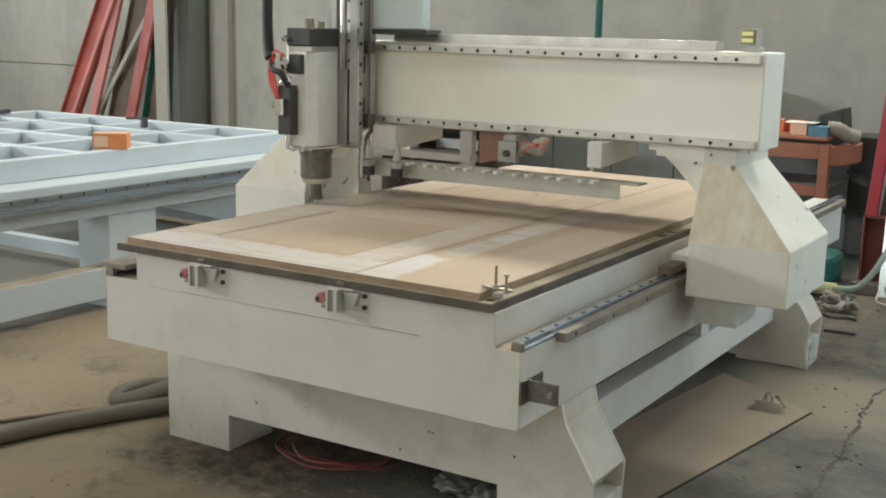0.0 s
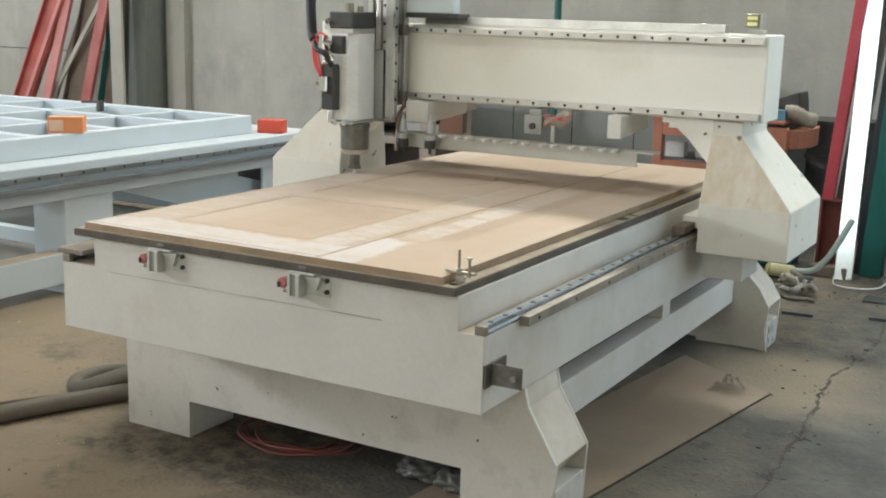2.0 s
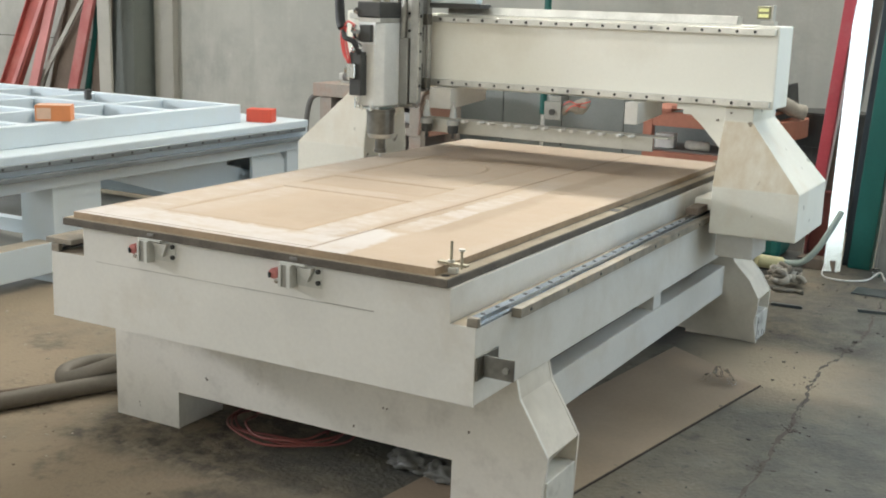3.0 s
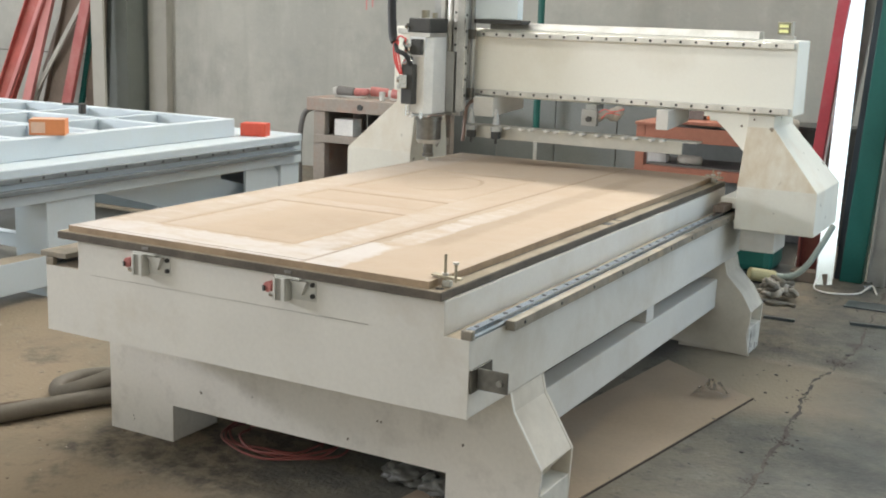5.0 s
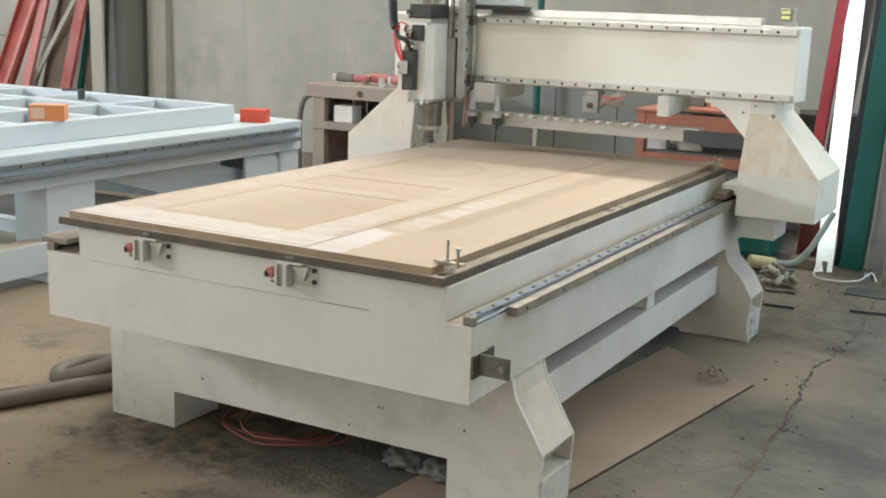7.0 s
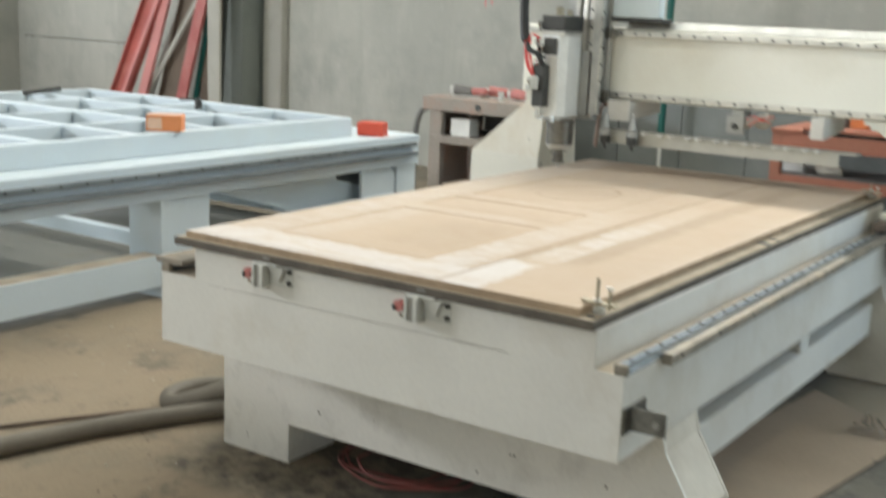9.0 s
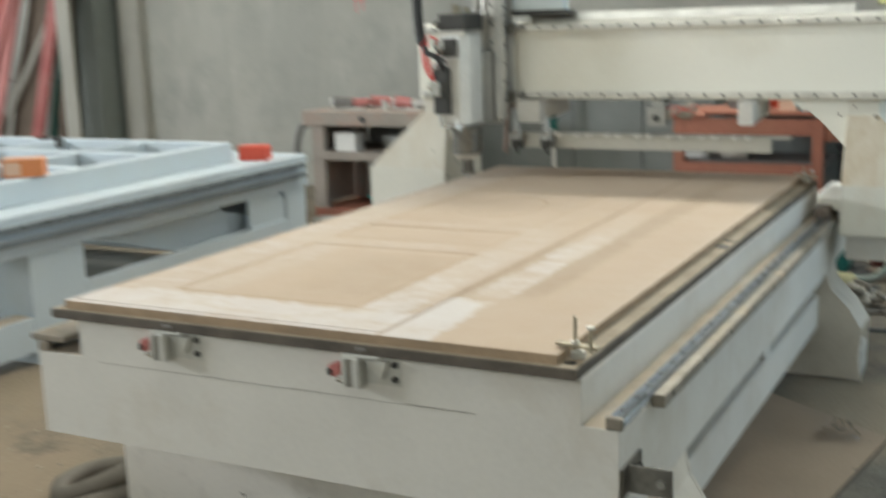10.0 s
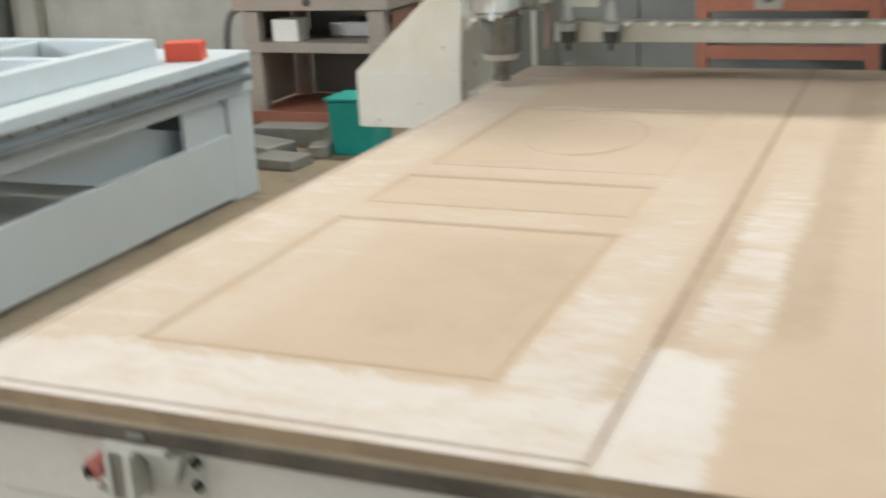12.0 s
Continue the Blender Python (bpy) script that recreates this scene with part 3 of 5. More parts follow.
part("front_plate", prism([(BX0, 0.39), (BX1, 0.39), (BX1, 0.589), (UX1, 0.589), (UX1, 0.677), (UX0, 0.677), (UX0, 0.589), (BX0, 0.589)], "y", -0.004, 0.0), WHITE, router)
part("lower_frame", box(BX0, BX1, 0.0005, BACK, 0.39, 0.588, 0.004), WHITE, router)
part("upper_frame", box(UX0, UX1, 0.001, BACK - 0.002, 0.5885, 0.677, 0.003), WHITE, router)
part("rail_beam", box(1.20, BX1 - 0.001, BACK + 0.001, SIDEBACK, 0.40, 0.587, 0.004), WHITE, router)
part("rail_beam", box(BX0 + 0.001, 0.05, BACK + 0.001, SIDEBACK, 0.40, 0.587, 0.004), WHITE, router)
for a, b, w in ((0.09, 0.24, 0.0007), (0.24, 0.4, 0.0012), (0.4, 0.62, 0.0007), (0.62, 0.7, 0.0014), (0.7, 0.9, 0.0008), (0.9, 1.05, 0.0019)):
    part("seam", box(a, b, -0.0048, -0.0042, 0.5805 + 0.004 * a, 0.5805 + 0.004 * a + 0.75 * w), WELD, router, "dark weld seam")
part("slab", box(-0.032, 1.264, -0.014, 2.475, 0.678, 0.6992, 0.002), SLAB, router, "dark board edge of the bed")
part("slab_top", box(-0.028, 1.26, -0.011, 2.472, 0.6993, 0.7003), DUSTBOARD, router, "pale dusty top of the bed board")


FLARE = [(1.335, 0.389), (1.348, 0.335), (1.393, 0.262), (1.436, 0.19), (1.434, 0.145), (1.425, 0.09), (1.44, 0.0)]
# front: one plate across both legs, then the boxes behind it
part("front_apron", prism([(-0.1, 0.0), (-0.1, 0.389)] + FLARE + [(1.15, 0.0), (1.15, 0.121), (0.165, 0.121), (0.165, 0.0)], "y", 0.25, 0.262, 0.0015), APRONM, router)
for x, z, w, h in ((0.925, 0.225, 0.006, 0.006), (0.937, 0.224, 0.005, 0.007), (0.282, 0.186, 0.008, 0.004), (0.276, 0.19, 0.004, 0.003), (-0.002, 0.055, 0.002, 0.006), (0.0, 0.044, 0.002, 0.005), (0.826, 0.15, 0.006, 0.008), (0.6, 0.3, 0.005, 0.003), (1.2, 0.21, 0.004, 0.01), (0.48, 0.21, 0.003, 0.004)):
    part("mark", rod((x, 0.2488, z), (x, 0.2502, z), 0.5 * w, 7, bm=rod((x + 0.3 * w, 0.2488, z + 0.4 * h), (x + 0.3 * w, 0.2502, z + 0.4 * h), 0.4 * h, 6)), WELD, router, "small dark chip in the paint")
for a, b in ((0.277, 0.31), (0.318, 0.36), (0.372, 0.39)):
    part("seam", box(a, b, 0.2478, 0.2498, 0.3835, 0.386), WELD, router, "dark weld seam")
part("leg", box(-0.098, 0.164, 0.2625, 0.465, 0.0, 0.389, 0.003), APRONM, router)


def flared_leg(y0, y1, dx, left):
    edge = [(x + (dx if z < 0.3 else 0.0), z) for x, z in FLARE[:4]]
    part("leg_plate", prism([(left, 0.0), (left, 0.389)] + edge + [(1.428 + dx, 0.0)], "y", y1 - 0.012, y1, 0.001), LEGM, router)
    part("leg_web", prism([(left + 0.005, 0.0), (left + 0.005, 0.388)] + [(x - 0.0015, min(z, 0.388)) for x, z in edge] + [(1.378 + dx, 0.122), (1.36 + dx, 0.0)], "y", y0 + 0.0125, y1 - 0.0125), LEGM, router)
    part("foot", box(1.361 + dx, 1.432 + dx, y0 + 0.0125, y1 - 0.0125, 0.0, 0.115, 0.003), SCUFFED, router, "scuffed white foot")


flared_leg(0.25, 0.465, 0.0, 1.155)
# rear: wide plate with a rounded inner corner
part("rear_plate", prism([(1.12, 0.02), (1.07, 0.06), (1.04, 0.12), (1.03, 0.389)] + [(x + (0.025 if z < 0.3 else 0.0), z) for x, z in FLARE], "y", 2.30, 2.312, 0.0015), LEGM, router)
flared_leg(2.30, 2.5, 0.025, 1.155)
for y, z, h in ((2.335, 0.06, 0.06), (2.345, 0.085, 0.03), (2.36, 0.03, 0.02), (2.42, 0.02, 0.025), (2.33, 0.02, 0.03), (2.46, 0.012, 0.018)):
    part("mark", box(1.4571, 1.4578, y, y + 0.008, z - h / 2, z + h / 2), WELD, router, "dark stain on the foot")
for x, z, w in ((1.38, 0.012, 0.03), (1.3, 0.008, 0.05), (1.41, 0.03, 0.012), (1.33, 0.02, 0.016)):
    part("mark", box(x, x + w, 0.2488, 0.2496, z - 0.006, z + 0.006), WELD, router, "dark stain on the foot")
part("leg", box(-0.1, 0.165, 2.28, 2.5, 0.0, 0.389, 0.004), WHITE, router)
part("apron", box(0.1655, 1.1495, 2.44, 2.46, 0.12, 0.389, 0.002), WHITE, router)
part("stretcher", box(1.24, 1.31, 0.4655, 2.2995, 0.19, 0.312, 0.003), WHITE, router)
part("stretcher", box(-0.06, 0.01, 0.4655, 2.2795, 0.19, 0.312, 0.003), WHITE, router)
part("strut", box(1.245, 1.305, 1.42, 1.5, 0.3125, 0.3895, 0.002), WHITE, router)
part("strut", box(-0.055, 0.005, 1.42, 1.5, 0.3125, 0.3895, 0.002), WHITE, router)

# linear rails with their bolts and end blocks
RAILP = [(-0.011, 0.0), (-0.011, 0.006), (-0.007, 0.011), (-0.007, 0.016), (-0.0105, 0.02), (-0.0105, 0.025), (0.0105, 0.025), (0.0105, 0.02), (0.007, 0.016), (0.007, 0.011), (0.011, 0.006), (0.011, 0.0)]
for xr in (1.33, -0.08):
    rail = part("linear_rail", prism([(xr + u, 0.588 + v) for u, v in RAILP], "y", 0.012, SIDEBACK - 0.02), RAIL, router, "polished steel guide rail")
    for i in range(40):
        y = 0.05 + i * 0.08
        if y < SIDEBACK - 0.05:
            part("bolt", rod((xr, y, 0.6125), (xr, y, 0.6138), 0.0068, 10), BLACK, rail)
    part("end_block", box(xr - 0.016, xr + 0.016, -0.004, 0.0115, 0.589, 0.6135, 0.003), RACKM, router, "dusty steel rail end stop")
rack = part("gear_rack", box(1.3405, 1.368, 0.19, SIDEBACK - 0.06, 0.574, 0.6, 0.002), RACKM, router, "dusty steel rack bar")
part("gear_rack", box(-0.122, -0.0945, 0.02, SIDEBACK - 0.06, 0.574, 0.6, 0.002), RACKM, router)
part("rail_cover", box(-0.118, -0.012, -0.003, 2.3, 0.6145, 0.63, 0.002), RACKM, router, "dusty brown cover strip on the rail")
for i in range(12):
    y = 0.25 + i * 0.24
    part("bolt", rod((1.3675, y, 0.587), (1.3695, y, 0.587), 0.005, 8), BLACK, rack)
for a, b in ((1.2695, 1.314), (-0.067, 0.0385)):
    part("ledge_dust", box(a, b, 0.004, BACK - 0.01, 0.5881, 0.589), LEDGEDUST, router, "sawdust lying along the ledge")

# stop bracket on the side
sb = part("stop_bracket", box(1.3405, 1.346, 0.0, 0.115, 0.455, 0.515, 0.001), DARKMETAL, router, "dull dark steel stop bracket")
part("bracket_plate", box(1.347, 1.43, 0.03, 0.036, 0.46, 0.515, 0.002, bm=box(1.346, 1.40, 0.0365, 0.06, 0.48, 0.494, 0.002)), BRACKETM, sb)
part("bolt", rod((1.41, 0.022, 0.487), (1.41, 0.0295, 0.487), 0.008, 12), GREYMETAL, sb)
part("bolt", rod((1.346, 0.1, 0.487), (1.352, 0.1, 0.487), 0.006, 10), BLACK, sb)


def limit_switch(x):
    """Bracket with a roller and a red connector under the slab's front edge."""
    s = part("switch_bracket", box(x + 0.045, x + 0.085, -0.03, -0.002, 0.613, 0.675, 0.003), SWITCHM, router, "pale switch bracket with two bolts")
    part("bracket_plate", box(x + 0.0855, x + 0.165, -0.006, -0.002, 0.619, 0.679, 0.001), SWITCHM, s)
    part("arm", prism([(x + 0.088, 0.671), (x + 0.142, 0.671), (x + 0.128, 0.635)], "y", -0.02, -0.0065), SWITCHM, s)
    part("strip", box(x + 0.04, x + 0.125, -0.027, -0.0065, 0.6755, 0.679, 0.001), SWITCHM, s)
    part("rib", box(x + 0.046, x + 0.054, -0.0345, -0.0302, 0.614, 0.674, 0.001), SWITCHM, s)
    part("rib", box(x + 0.072, x + 0.084, -0.0345, -0.0302, 0.614, 0.674, 0.001), SWITCHM, s)
    part("ferrule", rod((x + 0.034, -0.034, 0.629), (x + 0.044, -0.03, 0.625), 0.005, 10), CHROME, s)
    part("cable_clip", box(x + 0.07, x + 0.095, -0.019, -0.0145, 0.687, 0.695, 0.002), SOOT, s)
    for z in (0.634, 0.664):
        part("bolt", rod((x + 0.155, -0.012, z), (x + 0.155, -0.006, z), 0.0065, 10), BLACK, s)
    part("groove", box(x + 0.0545, x + 0.0715, -0.0308, -0.03, 0.615, 0.673), GREYMETAL, s)
    part("connector", rod((x + 0.024, -0.03, 0.645), (x + 0.024, -0.0045, 0.645), 0.014, 14, bev=0.002), DULLRED, s, "red round connector")
    part("knob", rod((x + 0.014, -0.033, 0.641), (x + 0.016, -0.03, 0.641), 0.008, 12), BLACK, s)


limit_switch(0.232)
limit_switch(0.726)

# ---- the gantry, in its own space: y = 0 is the front of its columns ----
gantry = part("gantry", box(-0.29, 1.56, 0.09, 0.29, 1.005, 1.302, 0.006), CREAM, router, "cream white gantry beam on two flared columns")


def column(side):
    """Flared column: a box below, its front folding back and its outer side leaning in above."""
    cx, ox = 0.61, 1.492
    fx, fy, by = (1.70, 0.0, 0.45) if side > 0 else (1.738, 0.05, 0.4)
    m = lambda x: cx + side * (x - cx)
    bm = bmesh.new()
    low = [(1.385, fy), (fx, fy), (fx, by), (1.385, by)]
    top = [(1.385, 0.09), (ox, 0.09), (ox, by - 0.03), (1.385, by - 0.03)]
    rings = [(0.548, low), (0.722, low), (0.955, top), (1.0045, top)]
    vs = [[bm.verts.new((m(x), y, z)) for x, y in ring] for z, ring in rings]
    bm.faces.new(vs[0])
    bm.faces.new(vs[-1])
    for a, b in zip(vs, vs[1:]):
        for i in range(4):
            bm.faces.new((a[i], a[(i + 1) % 4], b[(i + 1) % 4], b[i]))
    bmesh.ops.recalc_face_normals(bm, faces=bm.faces)
    bmesh.ops.bevel(bm, geom=bm.edges[:], offset=0.004, segments=2, profile=0.5, affect="EDGES")
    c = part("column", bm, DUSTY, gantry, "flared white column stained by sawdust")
    xs = sorted((m(1.20), m(1.384)))
    part("gusset", prism([(m(1.384), 0.84), (m(1.384), 1.004), (m(1.20), 1.004), (m(1.20), 0.985), (m(1.225), 0.985), (m(1.225), 0.968), (m(1.255), 0.968), (m(1.30), 0.93)], "y", 0.10, 0.30), CREAM, gantry)
    for bx, bz in ((1.36, 0.955), (1.41, 0.985)):
        part("bolt", rod((m(bx), 0.0865, bz), (m(bx), 0.1, bz), 0.004, 8), BROWN, gantry)
    xs = sorted((m(1.40), m(1.54)))
    part("motor_mount", box(xs[0], xs[1], 0.05, 0.25, 0.455, 0.5475, 0.004), WHITE, gantry)
    xs = sorted((m(1.3), m(1.384)))
    part("carriage", box(xs[0], xs[1], 0.09, 0.38, 0.6175, 0.66, 0.003), CREAM, gantry, "cream white slide carriage on the rail")
    xs = sorted((m(1.304), m(1.35)))
    part("slider", box(xs[0], xs[1], -0.035, 0.09, 0.6135, 0.6395, 0.003), BROWN, gantry, "brown-stained slide block")
    return c


column(1)
column(-1)
part("beam_cap", prism([(0.098, 1.3025), (0.17, 1.3025), (0.17, 1.33), (0.112, 1.333)], "x", 0.2, 1.40, 0.002), STEEL, gantry, "steel dust cover on the beam")
for z in (1.268, 1.012):
    r = part("linear_rail", box(-0.26, 1.548, 0.066, 0.0895, z, z + 0.024, 0.002), STEEL, gantry, "steel rail with dark bolts")
for z in (1.28, 1.024):
    for i in range(27):
        x = -0.2 + i * 0.0645
        part("bolt", rod((x, 0.0635, z), (x, 0.067, z), 0.0058, 8), BLACK, gantry)
# Unseen blocker added behind the beam to lengthen its shadow on the board.
part("beam_shade_box", box(-0.1, 1.3, 0.2905, 0.66, 1.01, 1.06, 0.003, bm=box(-0.1, 1.3, 0.56, 0.66, 1.06, 1.24, 0.003)), GREYMETAL, gantry, "grey unseen box behind the beam, added for its shadow")
# end sensor on the beam
part("sensor_bracket", box(1.515, 1.522, 0.12, 0.16, 1.3025, 1.375, 0.001, bm=box(1.48, 1.53, 0.115, 0.165, 1.303, 1.318, 0.002)), ALU, gantry)
part("sensor_lamp", box(1.462, 1.512, 0.125, 0.155, 1.325, 1.372, 0.004), LEDOFF, gantry, "yellow-green sensor lamp")
for z in (1.337, 1.357):
    part("lens", box(1.47, 1.505, 0.1215, 0.1248, z - 0.006, z + 0.006, 0.001), LED, gantry)

# z slide: plate, rails and spindle
part("z_plate", box(0.005, 0.115, 0.0, 0.03, 0.915, 1.8, 0.002, bm=box(-0.05, 0.15, 0.035, 0.064, 0.985, 1.5, 0.003)), ZPLATE, gantry, "grey machined slide plate with bolt holes")
part("z_rail", box(0.015, 0.035, -0.022, -0.0005, 0.925, 1.75, 0.002), STEEL, gantry)
part("z_rail", box(0.083, 0.103, -0.022, -0.0005, 0.925, 1.75, 0.002), STEEL, gantry)
part("side_cheek", box(0.1155, 0.15, -0.05, -0.012, 0.94, 1.6, 0.002), ZPLATE, gantry, "grey side cheek of the slide")
part("slide_body", box(0.1155, 0.142, -0.0115, 0.034, 0.985, 1.6, 0.002), SLIDEDARK, gantry, "dark slide block behind the cheek")
for z0, z1 in ((1.045, 1.1), (1.19, 1.25)):
    part("slot", box(0.1421, 0.1436, -0.002, 0.006, z0, z1), BLACK, gantry)
part("cheek_edge", box(0.1501, 0.153, -0.049, -0.044, 0.945, 1.595), CHROME, gantry, "bright ground edge")
for z0 in (1.0, 1.257):
    part("slide_carriage", box(0.1425, 0.168, 0.0, 0.033, z0, z0 + 0.042, 0.002), DARKMETAL, gantry, "dark guide carriage on the beam rail")
for i in range(12):
    z = 0.95 + i * 0.07
    part("bolt", rod((0.12, -0.03, z + 0.06), (0.1525, -0.03, z + 0.06), 0.0068, 10), BLACK, gantry)
    part("bolt", rod((0.093, -0.0245, z), (0.093, -0.021, z), 0.006, 8), BLACK, gantry)
part("ball_screw", rod((0.06, -0.012, 1.2), (0.06, -0.012, 1.8), 0.012, 12), STEEL, gantry)
# white box above the beam
part("motor_cover", box(0.155, 0.365, 0.035, 0.09, 1.345, 1.56, 0.004), BLUECOVER, gantry, "pale blue-white motor cover box")
part("cover_plate", box(0.155, 0.385, 0.03, 0.13, 1.3255, 1.3445, 0.002), DARK, gantry)

part("spindle", prism([(-0.03, -0.2), (0.04, -0.2), (0.066, -0.165), (0.066, -0.05), (-0.03, -0.05)], "z", 0.93, 1.262, 0.004), SPINDLEGREY, gantry, "pale grey square spindle motor")
part("spindle_collar", box(-0.033, 0.042, -0.206, -0.11, 1.13, 1.19, 0.003), SPINDLEGREY, gantry)
part("spindle_mount", box(-0.02, 0.105, -0.0495, -0.0225, 0.93, 1.2, 0.003), GREYMETAL, gantry)
part("fan_cover", box(-0.038, 0.07, -0.212, -0.05, 1.28, 1.342, 0.006), DARK, gantry, "dark fan cover")
part("cap_ring", box(-0.034, 0.067, -0.205, -0.053, 1.262, 1.28, 0.002), STEEL, gantry)
part("cap_fitting", rod((0.0, -0.13, 1.342), (0.0, -0.13, 1.375), 0.017, 14, bm=rod((0.03, -0.1, 1.342), (0.03, -0.1, 1.365), 0.012, 10)), BRASSY, gantry, "small brass fittings")
part("terminal_box", box(-0.012, 0.038, -0.232, -0.2065, 1.185, 1.252, 0.003), DARK, gantry, "black terminal box")
part("terminal_panel", box(-0.034, 0.046, -0.2063, -0.2005, 1.175, 1.262, 0.001), BRIGHT, gantry)
part("control_panel", box(-0.05, 0.006, -0.245, -0.2005, 0.972, 1.145, 0.004), DARK, gantry, "black pneumatic valve")
part("fitting", rod((-0.062, -0.25, 1.075), (-0.018, -0.25, 1.075), 0.014, 12, bm=box(-0.05, -0.012, -0.266, -0.2455, 1.04, 1.1, 0.004)), CHROME, gantry, "chrome air fitting")
part("fitting", rod((-0.035, -0.235, 1.15), (-0.0, -0.25, 1.17), 0.014, 12, bm=rod((-0.03, -0.225, 1.19), (-0.015, -0.25, 1.225), 0.015, 12, bm=rod((-0.05, -0.22, 1.225), (-0.03, -0.24, 1.245), 0.01, 10))), CHROME, gantry, "chrome cable gland")
part("fitting", rod((-0.045, -0.21, 1.30), (-0.036, -0.215, 1.31), 0.012, 10), CHROME, gantry)
part("cable", tube([(0.235, 0.06, 0.985), (0.18, 0.055, 0.988), (0.135, 0.05, 0.972), (0.118, 0.05, 0.92), (0.112, 0.052, 0.85), (0.105, 0.055, 0.8)], 0.008, 8, 8, rib=0.08), CABLEM, gantry, "dusty pink-brown cable bundle", smooth=True)
part("nose_bolts", rod((-0.02, -0.2, 0.912), (-0.02, -0.2, 0.935), 0.008, 10, bm=rod((0.03, -0.205, 0.912), (0.03, -0.205, 0.935), 0.008, 10, bm=box(-0.032, 0.064, -0.2, -0.05, 0.916, 0.929, 0.003))), CHROME, gantry)
part("nose_bracket", rod((-0.033, -0.21, 0.92), (-0.033, -0.21, 0.965), 0.011, 12), CHROME, gantry)
part("nose", rod((0.03, -0.13, 0.815), (0.03, -0.13, 0.905), 0.056, 28, bev=0.004, bm=rod((0.03, -0.13, 0.902), (0.03, -0.13, 0.916), 0.06, 28)), DARKMETAL, gantry, "dark round spindle nose")
part("nose_ring", rod((0.03, -0.13, 0.798), (0.03, -0.13, 0.8152), 0.047, 26, 0.055), STEEL, gantry)
part("collet", rod((0.03, -0.13, 0.75), (0.03, -0.13, 0.7985), 0.021, 18, bev=0.003, bm=rod((0.03, -0.13, 0.738), (0.03, -0.13, 0.752), 0.025, 18)), DARKMETAL, gantry)
part("cutter", rod((0.03, -0.13, 0.716), (0.03, -0.13, 0.74), 0.006, 10), STEEL, gantry)
# hose and wires to the spindle
part("cable_hose", tube([(-0.05, -0.15, 2.3), (-0.11, -0.17, 1.9), (-0.13, -0.19, 1.6), (-0.125, -0.21, 1.4), (-0.108, -0.225, 1.27), (-0.09, -0.235, 1.235)], 0.019, 10, 10, rib=0.06), BLACK, gantry, "black corrugated cable hose", smooth=True)
for dx, dz in ((0, 0), (0.012, -0.01), (0.02, 0.01)):
    part("wire", tube([(-0.092 + dx, -0.236, 1.24), (-0.09 + dx, -0.245, 1.2 + dz), (-0.075 + dx, -0.25, 1.14 + dz), (-0.045, -0.246, 1.09 + dz)], 0.0045, 6, 6), PINK, gantry, "red wire", smooth=True)
part("wire", tube([(-0.085, -0.236, 1.235), (-0.06, -0.245, 1.262), (-0.025, -0.245, 1.25)], 0.004, 6, 6), PINK, gantry, "red wire", smooth=True)
part("wire", tube([(-0.085, -0.236, 1.225), (-0.06, -0.26, 1.2), (-0.02, -0.262, 1.185), (0.0, -0.245, 1.14)], 0.011, 8, 6), BLACK, gantry, "black cable", smooth=True)

# tool rack under the beam
part("tool_rack", box(0.15, 1.15, -0.005, 0.001, 0.828, 0.882, 0.001, bm=box(0.15, 1.21, 0.0015, 0.075, 0.876, 0.882, 0.001)), ALU, gantry, "dull aluminium tool rack")
for i in range(1, 8):
    x = 0.225 + i * 0.118
    for a in (x - 0.031, x + 0.015):
        part("fork_prong", box(a, a + 0.016, -0.05, -0.0055, 0.876, 0.888, 0.004), WHITE, gantry, "white plastic tool fork prong")
for x in (0.2, 0.322):
    part("tool_holder", rod((x, -0.045, 0.865), (x, -0.045, 0.885), 0.026, 18, bm=rod((x, -0.045, 0.893), (x, -0.045, 0.94), 0.017, 16, 0.009, bm=rod((x, -0.045, 0.94), (x, -0.045, 0.958), 0.006, 10))), ZPLATE, gantry, "tapered steel tool holder")
    part("collet_nut", rod((x, -0.045, 0.832), (x, -0.045, 0.865), 0.022, 16, bev=0.003, bm=rod((x, -0.045, 0.81), (x, -0.045, 0.832), 0.006, 8)), DARK, gantry)
part("rack_mount", prism([(0.0, 1.0045), (0.28, 1.0045), (0.28, 0.942), (0.0, 0.922)], "x", 1.03, 1.082, 0.003), WHITE, gantry)
part("rack_mount", prism([(0.02, 1.0045), (0.34, 1.0045), (0.34, 0.942), (0.02, 0.92)], "x", 0.17, 0.27, 0.003), WHITE, gantry)
part("probe_mount", box(0.70, 0.77, 0.0, 0.025, 0.915, 0.985, 0.002, bm=box(0.71, 0.76, 0.02, 0.10, 0.985, 1.0045, 0.002)), GREYMETAL, gantry, "steel probe block")
part("probe_button", rod((0.735, -0.008, 0.945), (0.735, 0.0, 0.945), 0.012, 14), DARK, gantry)
part("probe_cable", tube([(0.765, 0.03, 0.945), (0.80, 0.02, 0.968), (0.835, 0.035, 0.955), (0.86, 0.03, 0.975), (0.85, 0.05, 0.99), (0.81, 0.05, 0.975)], 0.014, 8, 4, rib=0.25), RAG, gantry, "cable wrapped in grey-white cloth", smooth=True)
part("probe_wire", tube([(0.775, 0.005, 0.975), (0.805, 0.0, 0.99), (0.84, 0.005, 0.982), (0.885, 0.02, 0.995)], 0.002, 6, 6), PINK, gantry, "thin red wire", smooth=True)
part("probe_wire", tube([(0.79, 0.005, 0.95), (0.82, 0.0, 0.975), (0.87, 0.015, 0.97)], 0.002, 6, 6), PINK, gantry, "thin red wire", smooth=True)

